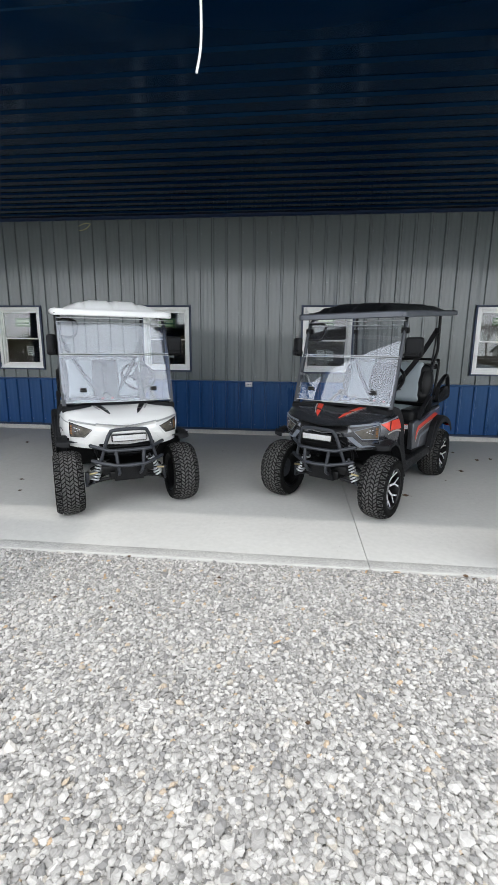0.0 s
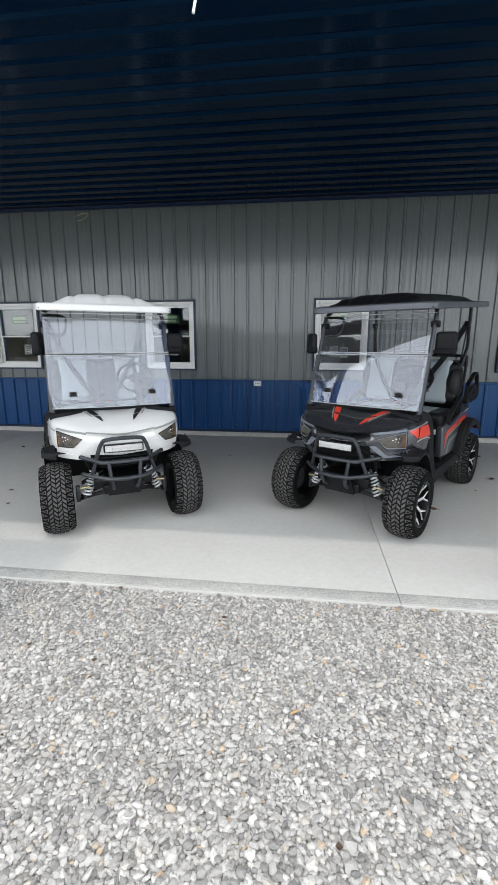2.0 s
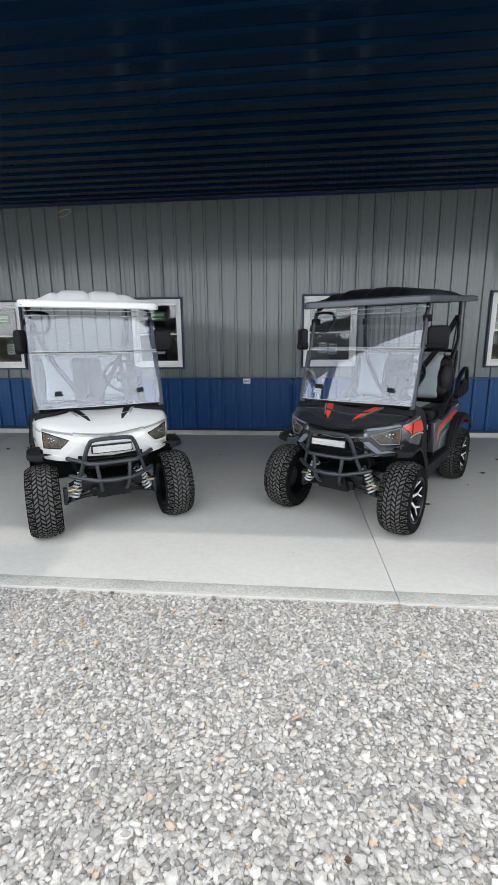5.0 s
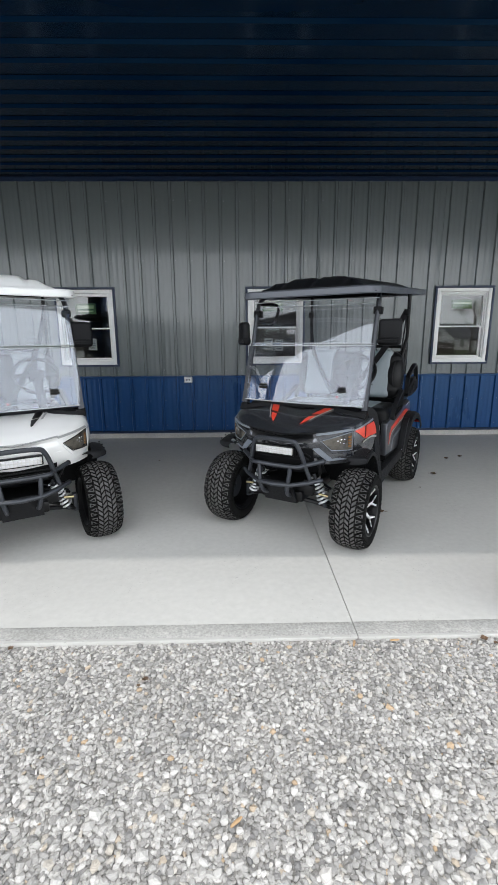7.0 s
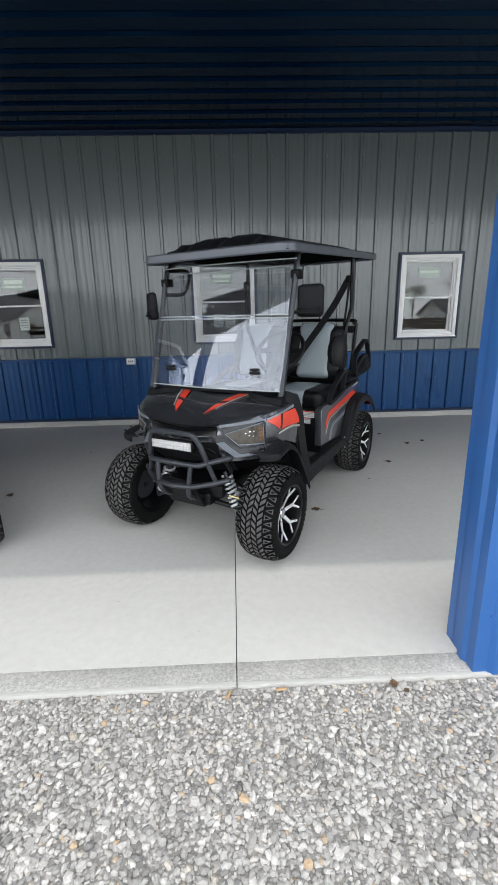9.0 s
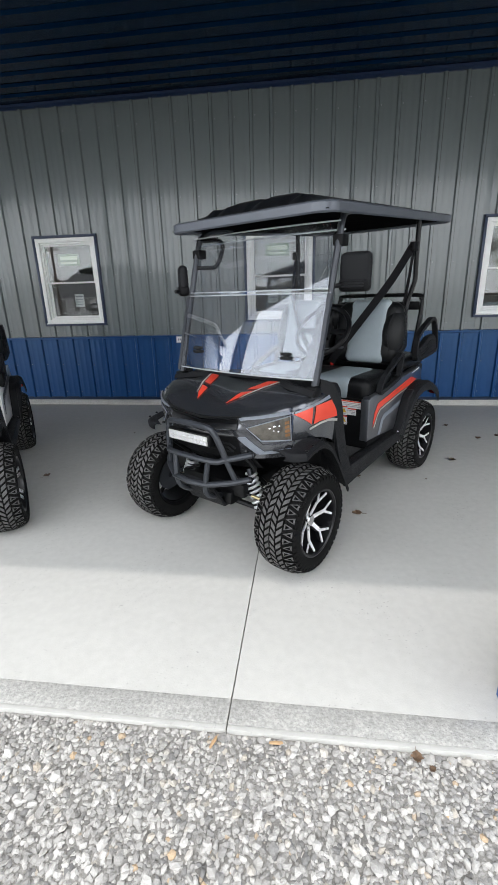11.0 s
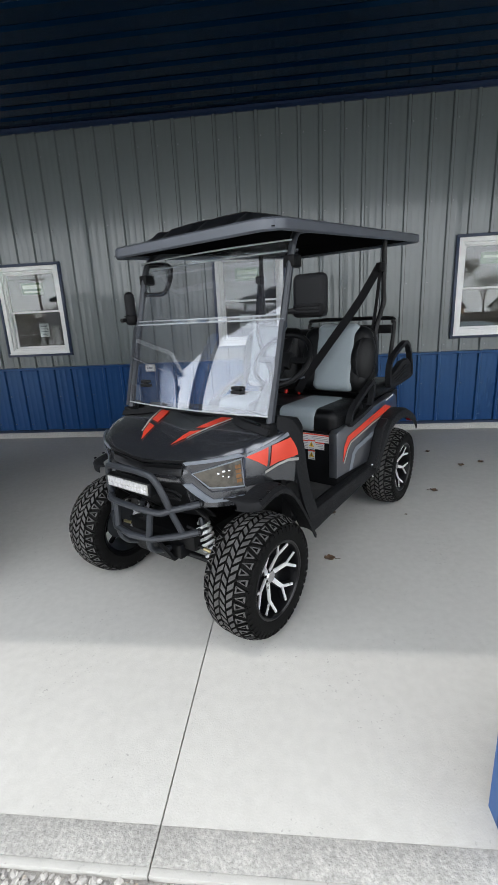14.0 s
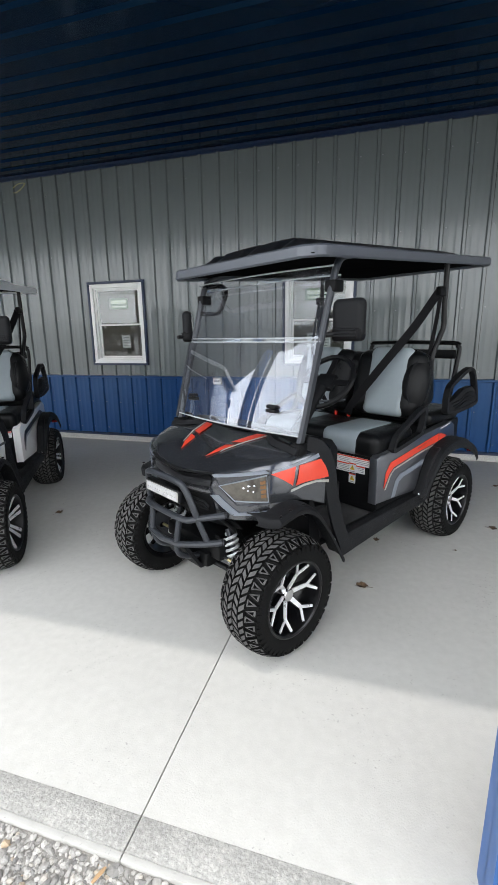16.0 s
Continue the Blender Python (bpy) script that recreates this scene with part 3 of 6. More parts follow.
def window(i, x):
    """A white double-hung window with blue trim, two panes and a meeting rail."""
    w = thing("window_%d" % i, "white vinyl double-hung window with dark blue steel trim", "window", kind="structure")
    a, b, z0, z1 = x, x + WIN_W, WIN_Z0, WIN_Z1
    y = WALL
    t = 0.032
    for lo, hi in (((a - t, z0 - t), (b + t, z0)), ((a - t, z1), (b + t, z1 + t)), ((a - t, z0), (a, z1)), ((b, z0), (b + t, z1))):
        part("trim", box((lo[0], y - 0.036, lo[1]), (hi[0], y + 0.012, hi[1]), 0.004), M["trim"], w, "dark blue steel window trim")

    def ring(lo, hi, wd, y0, y1):
        bm = bmesh.new()
        box((lo[0], y0, lo[1]), (lo[0] + wd, y1, hi[1]), 0.004, bm=bm)
        box((hi[0] - wd, y0, lo[1]), (hi[0], y1, hi[1]), 0.004, bm=bm)
        box((lo[0] + wd - 0.001, y0, lo[1]), (hi[0] - wd + 0.001, y1, lo[1] + wd), 0.004, bm=bm)
        box((lo[0] + wd - 0.001, y0, hi[1] - wd), (hi[0] - wd + 0.001, y1, hi[1]), 0.004, bm=bm)
        return bm
    part("window_frame", ring((a + 0.001, z0 + 0.001), (b - 0.001, z1 - 0.001), 0.05, y - 0.03, y + 0.08), M["vinyl"], w)
    part("inner_frame", ring((a + 0.05, z0 + 0.05), (b - 0.05, z1 - 0.05), 0.022, y + 0.0, y + 0.09), M["vinyl"], w)
    zm = z0 + 0.52
    part("upper_sash", ring((a + 0.072, zm - 0.012), (b - 0.072, z1 - 0.072), 0.02, y + 0.018, y + 0.04), M["vinyl"], w)
    part("lower_sash", ring((a + 0.072, z0 + 0.072), (b - 0.072, zm + 0.012), 0.024, y + 0.044, y + 0.068), M["vinyl"], w)
    for nm, q0, q1, yy in (("pane", zm + 0.008, z1 - 0.092, y + 0.028), ("pane", z0 + 0.096, zm - 0.012, y + 0.056)):
        p = part(nm, box((a + 0.09, yy, q0), (b - 0.09, yy + 0.004, q1)), M["glass"], w, "clear glass pane")
        p.visible_shadow = False
    part("sill", box((a - 0.005, y - 0.04, z0 - 0.004), (b + 0.005, y + 0.02, z0 + 0.012), 0.004), M["vinyl"], w)
    return w


for i, x in enumerate(WIN_X):
    window(i + 1, x)

# rooms behind the windows
room = thing("office_room", "dim office room behind the windows", "room", kind="structure")
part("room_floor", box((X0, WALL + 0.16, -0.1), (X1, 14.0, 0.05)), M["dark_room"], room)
part("room_wall", box((X0, 14.0, 0.05), (X1, 14.15, 4.3)), M["room"], room)
part("room_wall", box((X0 - 0.15, WALL + 0.16, 0.05), (X0, 14.0, 4.3)), M["room"], room)
part("room_wall", box((X1, WALL + 0.16, 0.05), (X1 + 0.15, 14.0, 4.3)), M["room"], room)
part("room_ceiling", box((X0, WALL + 0.16, 2.75), (X1, 14.0, 2.9)), M["vinyl"], room)
for x in (-2.6, 2.45):
    part("room_wall", box((x, WALL + 0.16, 0.05), (x + 0.12, 14.0, 2.75)), M["room"], room)

# porch ceiling: ribs run along the wall, then the wrapped front beam and the eave
bm = bmesh.new()
prof, y = [(WALL - 0.001, CEIL)], 9.19
while y > 5.4:
    prof += [(y + 0.024, CEIL), (y + 0.012, CEIL - 0.021), (y - 0.008, CEIL - 0.021), (y - 0.032, CEIL)]
    y -= 0.2268
prof = [q for q in prof if q[0] > 5.39] + [(5.38, CEIL)]
for (ya, za), (yb, zb) in zip(prof, prof[1:]):
    bm.faces.new([bm.verts.new(q) for q in ((X0, ya, za), (X1, ya, za), (X1, yb, zb), (X0, yb, zb))])
bmesh.ops.remove_doubles(bm, verts=bm.verts[:], dist=1e-5)
bmesh.ops.solidify(bm, geom=bm.faces[:], thickness=0.003)
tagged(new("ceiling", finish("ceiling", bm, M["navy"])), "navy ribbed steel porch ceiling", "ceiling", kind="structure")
beam = thing("porch_beam", "navy steel-wrapped front beam and eave of the porch", "beam", kind="structure")
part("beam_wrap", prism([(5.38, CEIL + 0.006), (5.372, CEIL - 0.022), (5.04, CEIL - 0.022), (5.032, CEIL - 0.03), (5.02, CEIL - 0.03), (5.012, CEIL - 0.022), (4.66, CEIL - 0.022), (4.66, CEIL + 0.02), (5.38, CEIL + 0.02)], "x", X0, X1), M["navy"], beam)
part("fascia", box((X0, 4.63, CEIL - 0.03), (X1, 4.66, CEIL + 0.2), 0.004), M["trim"], beam, "dark blue eave fascia")
roof = tagged(new("roof", finish("roof", prism([(4.6, CEIL + 0.2), (4.6, CEIL + 0.24), (15.0, CEIL + 3.2), (15.0, CEIL + 0.3), (9.6, CEIL + 0.2)], "x", X0 - 0.3, X1 + 0.3), M["navy"])), "navy steel shed roof", "roof", kind="structure")
for nm, x, y in (("wall_end_a", X0 - 0.16, 4.7), ("wall_end_b", X1, 6.9)):
    tagged(new(nm, finish(nm, box((x, y, -0.1), (x + 0.16, WALL + 0.1, CEIL + 0.18)), M["siding"])), "grey steel end wall of the porch", "wall", kind="structure")
# tall unseen caster added beside the porch to shade the outer slab
canopy = thing("shade_canopy", "tall unseen navy panel on one mast, added to shade the outer slab", "canopy")
part("canopy_roof", box((-8.0, 2.06, 7.2), (-1.88, 3.34, 7.28), 0.01), M["navy"], canopy)
part("canopy_mast", box((-8.02, 2.58, -0.35), (-7.78, 2.82, 7.2), 0.01), M["trim"], canopy)


def post(x, y):
    """A square post wrapped in ribbed blue steel with corner trims."""
    p = thing("porch_post", "bright blue ribbed steel-wrapped porch post", "post", pose(x, y, 0), group="porch posts", kind="structure")
    w, d, h = 0.36, 0.22, CEIL - 0.03
    z0 = floor_z(y) - 0.004
    part("core", box((0.012, 0.012, z0), (w - 0.012, d - 0.012, h)), M["trim"], p)
    out = [(0.055, 0), (0.075, -0.016), (0.105, -0.016), (0.125, 0), (0.235, 0), (0.255, -0.016), (0.285, -0.016), (0.305, 0), (w - 0.05, 0)]
    for flip in (0, 1):
        bm = bmesh.new()
        for (xa, ya), (xb, yb) in zip(out, out[1:]):
            bm.faces.new([bm.verts.new(q) for q in ((xa, ya, z0), (xb, yb, z0), (xb, yb, h), (xa, ya, h))])
        bmesh.ops.remove_doubles(bm, verts=bm.verts[:], dist=1e-5)
        bmesh.ops.solidify(bm, geom=bm.faces[:], thickness=-0.004)
        part("panel", bm, M["post"], p, at=pose(w, d, 0, 0, 0, 180) if flip else None)
    side = [(0.05, 0), (0.07, -0.014), (0.1, -0.014), (0.12, 0), (0.17, 0)]
    for flip in (0, 1):
        bm = bmesh.new()
        for (ya, xa), (yb, xb) in zip(side, side[1:]):
            bm.faces.new([bm.verts.new(q) for q in ((xa, ya, z0), (xb, yb, z0), (xb, yb, h), (xa, ya, h))])
        bmesh.ops.remove_doubles(bm, verts=bm.verts[:], dist=1e-5)
        bmesh.ops.solidify(bm, geom=bm.faces[:], thickness=0.004)
        part("panel", bm, M["post"], p, at=pose(w, d, 0, 0, 0, 180) if flip else None)
    for cx, cy, sx, sy in ((0, 0, 1, 1), (w, 0, -1, 1), (0, d, 1, -1), (w, d, -1, -1)):
        poly = [(cx - 0.004 * sx, cy - 0.004 * sy), (cx + 0.058 * sx, cy - 0.004 * sy), (cx + 0.058 * sx, cy + 0.002 * sy), (cx + 0.003 * sx, cy + 0.003 * sy), (cx + 0.002 * sx, cy + 0.056 * sy), (cx - 0.004 * sx, cy + 0.056 * sy)]
        part("corner_trim", prism(poly, "z", z0 - 0.002, h), M["post"], p)
    for z in (0.25, 0.95, 1.75, 2.6, 3.35):
        for xx in (0.045, w - 0.045, 0.18):
            b = bmesh.new()
            bmesh.ops.create_cone(b, cap_ends=True, segments=6, radius1=0.007, radius2=0.005, depth=0.006, matrix=pose(xx, -0.006, z, 90))
            part("screw", b, M["post"], p)
    return p


post_r = post(2.512, 4.782)
copy_thing(post_r, pose(-2.75, 4.782, 0))
copy_thing(post_r, pose(7.77, 4.782, 0))
copy_thing(post_r, pose(-8.01, 4.782, 0))

# ---- ground, lot and what the glass reflects ----
bm = bmesh.new()


def ground_z(x, y):
    """The lot falls a little away from the slab."""
    return -0.044 - 0.012 * min(1, max(0, 4.765 - y)) - 0.004 * max(0, min(20, 4.7 - y)) + 0.008 * noise.noise((x * 0.7, y * 0.7, 0.3))


gx = [-400, -120, -40, -16, -9] + lin(-6, 8, 71) + [11, 18, 40, 120, 400]
gy = [-400, -120, -40, -16, -9] + lin(-5, 4.765, 50)
g = [[bm.verts.new((x, y, ground_z(x, y))) for y in gy] for x in gx]
for i in range(len(gx) - 1):
    for j in range(len(gy) - 1):
        bm.faces.new((g[i][j], g[i + 1][j], g[i + 1][j + 1], g[i][j + 1]))
side = [bm.verts.new(q) for q in ((-400, 4.765, -0.3), (400, 4.765, -0.3), (400, 400, -0.3), (-400, 400, -0.3))]
bm.faces.new(side)
tagged(new("ground", finish("ground", bm, M["lot"])), "pale grey gravel lot", "ground", kind="structure")

# dust bed toned below the stones: shade between them is in its colour
tagged(new("stone_dust", finish("stone_dust", sheet(lambda x, y: (x, y, ground_z(x, y) + 0.004), lin(-3.0, 4.3, 60), lin(2.2, SLAB_Y, 22)), M["gravel_bed"])), "grey stone dust between the gravel, darkened for shade in the gaps", "ground", kind="structure")


def gravel_material():
    """Crushed limestone: each stone its own grey, a few tan ones, dusty fine grain."""
    m = mat("crushed_limestone", (0.6, 0.6, 0.58), 0.9, bump=0.5, bscale=90)
    t = m.node_tree
    b = t.nodes["Principled BSDF"]
    g, r, n, mx = (t.nodes.new("ShaderNode" + k) for k in ("NewGeometry", "ValToRGB", "TexNoise", "Mix"))
    e = r.color_ramp.elements
    e[0].position, e[0].color = 0.0, (0.21, 0.206, 0.20, 1)
    e[1].position, e[1].color = 1.0, (0.50, 0.37, 0.24, 1)
    for p, c in ((0.14, (0.305, 0.295, 0.28)), (0.42, (0.40, 0.388, 0.368)), (0.70, (0.495, 0.48, 0.455)), (0.92, (0.60, 0.582, 0.556)), (0.98, (0.47, 0.43, 0.37))):
        q = e.new(p)
        q.color = (*c, 1)
    n.inputs["Scale"].default_value, n.inputs["Detail"].default_value = 55, 5
    mx.data_type, mx.blend_type = "RGBA", "MULTIPLY"
    mx.inputs[0].default_value = 1
    rp = t.nodes.new("ShaderNodeMapRange")
    rp.inputs[1].default_value, rp.inputs[2].default_value, rp.inputs[3].default_value, rp.inputs[4].default_value = 0.3, 0.7, 0.82, 1.12
    t.links.new(g.outputs["Random Per Island"], r.inputs[0])
    t.links.new(n.outputs[0], rp.inputs[0])
    t.links.new(r.outputs[0], mx.inputs[6])
    t.links.new(rp.outputs[0], mx.inputs[7])
    t.links.new(mx.outputs[2], b.inputs["Base Color"])
    return m


def stone_shapes(k):
    """Angular stones: squashed, jittered 20-sided bodies."""
    out = []
    for i in range(k):
        bm = bmesh.new()
        bmesh.ops.create_icosphere(bm, subdivisions=1, radius=1)
        sc = (1.0, random.uniform(0.6, 0.95), random.uniform(0.42, 0.7))
        cuts = [(Vector((random.gauss(0, 1), random.gauss(0, 1), random.gauss(0, 1))).normalized(), random.uniform(0.55, 0.85)) for _ in range(4)]
        for v in bm.verts:
            v.co *= random.uniform(0.82, 1.12)
            for n, d in cuts:
                o = v.co.dot(n) - d
                if o > 0:
                    v.co -= n * o
            v.co = Vector((v.co.x * sc[0], v.co.y * sc[1], v.co.z * sc[2]))
        bm.normal_update()
        bmesh.ops.delete(bm, geom=[f for f in bm.faces if f.normal.z < -0.45], context="FACES")
        bm.verts.index_update()
        out.append((np.array([v.co[:] for v in bm.verts]), np.array([[v.index for v in f.verts] for f in bm.faces])))
        bm.free()
    return out


def gravel(x0, x1, y0, y1, sizes):
    """Loose stones over a stretch of the lot: rows of (count, smallest, largest half-length)."""
    shapes = stone_shapes(24)
    rng = np.random.default_rng(7)
    V, F, base = [], [], 0
    for count, lo, hi in sizes:
        step = math.sqrt((x1 - x0) * (y1 - y0) / count)
        nx = int((x1 - x0) / step)
        for i in range(count):
            v, f = shapes[rng.integers(len(shapes))]
            x, y = x0 + (i % nx + rng.random() * 0.95) * step, min(y1, y0 + (i // nx + rng.random() * 0.95) * step)
            r = (lo + (hi - lo) * rng.random() ** 1.4) * (1.15 - 0.16 * (y - y0))
            if y > SLAB_Y - r * 0.9:
                y = SLAB_Y - r * 0.9
            a, tx, ty = rng.uniform(0, 6.283), rng.normal(0, 0.22), rng.normal(0, 0.22)
            ca, sa = math.cos(a), math.sin(a)
            w = v * r
            w = np.stack([w[:, 0] * ca - w[:, 1] * sa, w[:, 0] * sa + w[:, 1] * ca, w[:, 2]], 1)
            w[:, 2] += tx * w[:, 0] + ty * w[:, 1]
            w += (x, y, ground_z(x, y) + r * rng.uniform(0.2, 0.75))
            V.append(w)
            F.append(f + base)
            base += len(v)
    V, F = np.concatenate(V), np.concatenate(F)
    me = bpy.data.meshes.new("gravel")
    me.vertices.add(len(V))
    me.vertices.foreach_set("co", V.astype(np.float32).ravel())
    me.loops.add(F.size)
    me.loops.foreach_set("vertex_index", F.astype(np.int32).ravel())
    me.polygons.add(len(F))
    me.polygons.foreach_set("loop_start", np.arange(0, F.size, 3, dtype=np.int32))
    me.polygons.foreach_set("loop_total", np.full(len(F), 3, dtype=np.int32))
    me.update(calc_edges=True)
    me.shade_flat()
    me.materials.append(gravel_material())
    return tagged(new("gravel", me), "loose crushed white and grey limestone gravel", "gravel", kind="stuff")


gravel(-2.9, 4.2, 2.3, SLAB_Y, ((30000, 0.005, 0.009), (100000, 0.009, 0.0155), (30000, 0.014, 0.023), (1500, 0.02, 0.031)))
gravel(-7.5, 9.5, -2.5, SLAB_Y, ((14000, 0.01, 0.02), (2500, 0.016, 0.028)))

# ---- golf carts ----
# cart axes: x to its right, y ahead, z up, the origin on the ground under the middle of the front axle
AXLE, R_TYRE, W_TYRE, R_RIM = 1.77, 0.291, 0.238, 0.182


def tyre_radius(u):
    """Tread radius across the tyre, u from -1 to 1."""
    return R_TYRE - 0.012 - 0.032 * abs(u) ** 2.8


def tread_blocks():
    """Chevron bars in the middle and triangle lugs on the shoulders, set round the tyre."""
    bm = bmesh.new()
    n = 24
    step = 2 * math.pi / n
    hw = W_TYRE / 2

    def block(corners, h=0.016, inset=0.11):
        c = [sum(q[k] for q in corners) / len(corners) for k in (0, 1)]
        low, top = [], []
        for u, a in corners:
            for ring, hh, f in ((low, -0.004, 0.0), (top, h, inset)):
                uu, aa = u + (c[0] - u) * f, a + (c[1] - a) * f
                r = tyre_radius(max(-1, min(1, uu))) + hh - (0.05 * max(0, abs(uu) - 0.98))
                ring.append(bm.verts.new((uu * hw, r * math.cos(aa), r * math.sin(aa))))
        k = len(corners)
        bm.faces.new(top)
        # black walls put the shade of the gaps into the block sides
        for i in range(k):
            bm.faces.new((low[i], low[(i + 1) % k], top[(i + 1) % k], top[i])).material_index = 1

    for i in range(n):
        a = i * step
        for c, (u0, u1, sl) in enumerate(((-0.56, -0.30, 1), (-0.265, -0.015, -1), (0.015, 0.265, 1), (0.30, 0.56, -1))):
            for h in (0, 1):
                o = a + h * step / 2 + (0.25 * step if c in (1, 2) else 0)
                d = 0.36 * step * sl
                block([(u0, o - d / 2), (u1, o + d / 2), (u1, o + d / 2 + 0.36 * step), (u0, o - d / 2 + 0.36 * step)])
        for s in (-1, 1):
            for h, flip in ((0, 1), (0.5, -1)):
                o = a + h * step + 0.25 * step
                w = 0.30 * step
                t0, t1, t2 = (0.60, o), (0.97, o - w * 0.8), (0.97, o + w * 0.8)
                if flip < 0:
                    t0, t1, t2 = (0.98, o), (0.61, o - w * 0.8), (0.61, o + w * 0.8)
                tri = [t0, t1, t2]
                m = (sum(q[0] for q in tri) / 3, sum(q[1] for q in tri) / 3)
                for k in range(3):
                    p, q = tri[k], tri[(k + 1) % 3]
                    pi, qi = [(v[0] + (m[0] - v[0]) * 0.52, v[1] + (m[1] - v[1]) * 0.52) for v in (p, q)]
                    block([(s * p[0], p[1]), (s * q[0], q[1]), (s * qi[0], qi[1]), (s * pi[0], pi[1])], inset=0.08)
            # side lugs
            for h in range(2):
                o = a + h * step / 2
                r0, r1 = R_TYRE - 0.06, R_TYRE - 0.033
                v = []
                for x, r, da in ((0.985, r1, -0.16), (0.985, r1, 0.16), (1.005, r0, 0.10), (1.005, r0, -0.10)):
                    aa = o + da * step
                    v.append(bm.verts.new((s * hw * (x + 0.035), r * math.cos(aa), r * math.sin(aa))))
                w = [bm.verts.new((q.co.x - s * 0.012, q.co.y, q.co.z)) for q in v]
                bm.faces.new(v).material_index = 1
                for k in range(4):
                    bm.faces.new((v[k], v[(k + 1) % 4], w[(k + 1) % 4], w[k])).material_index = 1
    bmesh.ops.recalc_face_normals(bm, faces=bm.faces[:])
    return bm


def tyre_body():
    hw = W_TYRE / 2
    prof = [(hw * u, tyre_radius(u)) for u in lin(-0.96, 0.96, 13)]
    prof += [(hw * 1.0, R_TYRE - 0.043), (hw * 1.03, R_TYRE - 0.056), (hw * 1.035, R_TYRE - 0.075), (hw * 0.99, R_RIM + 0.012), (hw * 0.95, R_RIM + 0.002), (hw * 0.8, R_RIM - 0.004)]
    prof += [(-x, r) for x, r in prof[-1:-7:-1]]
    return lathe(prof, 56)


def spokes(style):
    """Machined spoke faces: branched (Y) or twin bars; the outer face looks along +x."""
    face, back = bmesh.new(), bmesh.new()
    x1 = 0.104

    def bar(p, q, w0, w1, x_in, x_out):
        p, q = Vector((0, *p)), Vector((0, *q))
        d = (q - p).normalized()
        n = Vector((0, -d.z, d.y))
        for bm, t0, t1, k in ((face, 0.0, -0.006, 1.0), (back, -0.006, -0.03, 1.25)):
            v = []
            for t in (t0, t1):
                v += [bm.verts.new(Vector((x_in + t, 0, 0)) + p + n * w0 * k), bm.verts.new(Vector((x_in + t, 0, 0)) + p - n * w0 * k), bm.verts.new(Vector((x_out + t, 0, 0)) + q - n * w1 * k), bm.verts.new(Vector((x_out + t, 0, 0)) + q + n * w1 * k)]
            for f in ((0, 1, 2, 3), (7, 6, 5, 4), (0, 4, 5, 1), (1, 5, 6, 2), (2, 6, 7, 3), (3, 7, 4, 0)):
                bm.faces.new([v[i] for i in f])
    pol = lambda r, a: (r * math.cos(a), r * math.sin(a))
    if style == "branched":
        for i in range(6):
            a = i * math.pi / 3 + 0.15
            bar(pol(0.03, a), pol(0.112, a), 0.0115, 0.0100, 0.058, 0.084)
            for s in (-1, 1):
                bar(pol(0.108, a), pol(R_RIM - 0.016, a + s * 0.26), 0.0072, 0.0062, 0.084, x1)
    else:
        for i in range(6):
            a = i * math.pi / 3 + 0.2
            for s in (-1, 1):
                bar(pol(0.036, a + s * 0.28), pol(R_RIM - 0.005, a + s * 0.14), 0.008, 0.012, 0.05, x1)
    for bm in (face, back):
        bmesh.ops.recalc_face_normals(bm, faces=bm.faces[:])
    return face, back


def wheel_meshes(style):
    face, back = spokes(style)
    barrel = lathe([(0.112, R_RIM + 0.002), (0.116, R_RIM + 0.006), (0.118, R_RIM), (0.112, R_RIM - 0.008), (0.06, R_RIM - 0.014), (-0.09, R_RIM - 0.02), (-0.11, R_RIM + 0.002), (-0.118, R_RIM + 0.004), (-0.1, R_RIM - 0.012), (0.05, R_RIM - 0.006)], 40)
    lathe([(0.030, 0.001), (0.034, 0.06), (0.036, 0.075), (0.02, 0.075), (0.012, 0.001)], 24, barrel)
    cap = lathe([(0.020, 0.036), (0.060, 0.034), (0.069, 0.028), (0.071, 0.001), (0.015, 0.001)], 20)
    nuts = bmesh.new()
    bmesh.ops.create_cone(nuts, cap_ends=True, segments=6, radius1=0.009, radius2=0.008, depth=0.03, matrix=pose(0.032, 0, 0.05, 0, 90))
    disc = lathe([(-0.02, 0.1), (-0.012, 0.1), (-0.012, 0.02), (-0.02, 0.02)], 28)
    return {"wheel": finish("wheel", barrel, M["rim_black"]), "tyre": finish("tyre", tyre_body(), M["rubber"], 50), "tread": finish("tread", tread_blocks(), [M["tread"], M["rubber"]]),
            "spoke_face": finish("spoke_face", face, M["machined"]), "spoke_back": finish("spoke_back", back, M["rim_black"]), "centre_cap": finish("centre_cap", cap, M["chrome"]),
            "lug_nut": finish("lug_nut", nuts, M["chrome"]), "brake_disc": finish("brake_disc", disc, M["bumper"])}


WHEEL_LABEL = {"tyre": "black off-road tyre", "tread": "dusty chevron tread blocks", "spoke_face": "machined silver spokes", "centre_cap": "chrome centre cap", "lug_nut": "chrome lug nut"}


def hood_edge_y(x):
    return 0.174 - 2.95 * x ** 4


HOOD = [  # y, height in the middle, then x and z of the crease, the shoulder and the edge
    (0.1735, 0.798, 0.05, 0.800, 0.085, 0.801, 0.12, 0.796),
    (0.159, 0.807, 0.14, 0.813, 0.22, 0.818, 0.265, 0.813),
    (0.098, 0.842, 0.18, 0.850, 0.34, 0.850, 0.400, 0.832),
    (0.008, 0.876, 0.205, 0.886, 0.43, 0.880, 0.490, 0.843),
    (-0.08, 0.900, 0.235, 0.912, 0.475, 0.900, 0.522, 0.850),
    (-0.22, 0.926, 0.26, 0.938, 0.50, 0.916, 0.545, 0.856),
    (-0.36, 0.938, 0.27, 0.946, 0.512, 0.918, 0.555, 0.858),
]


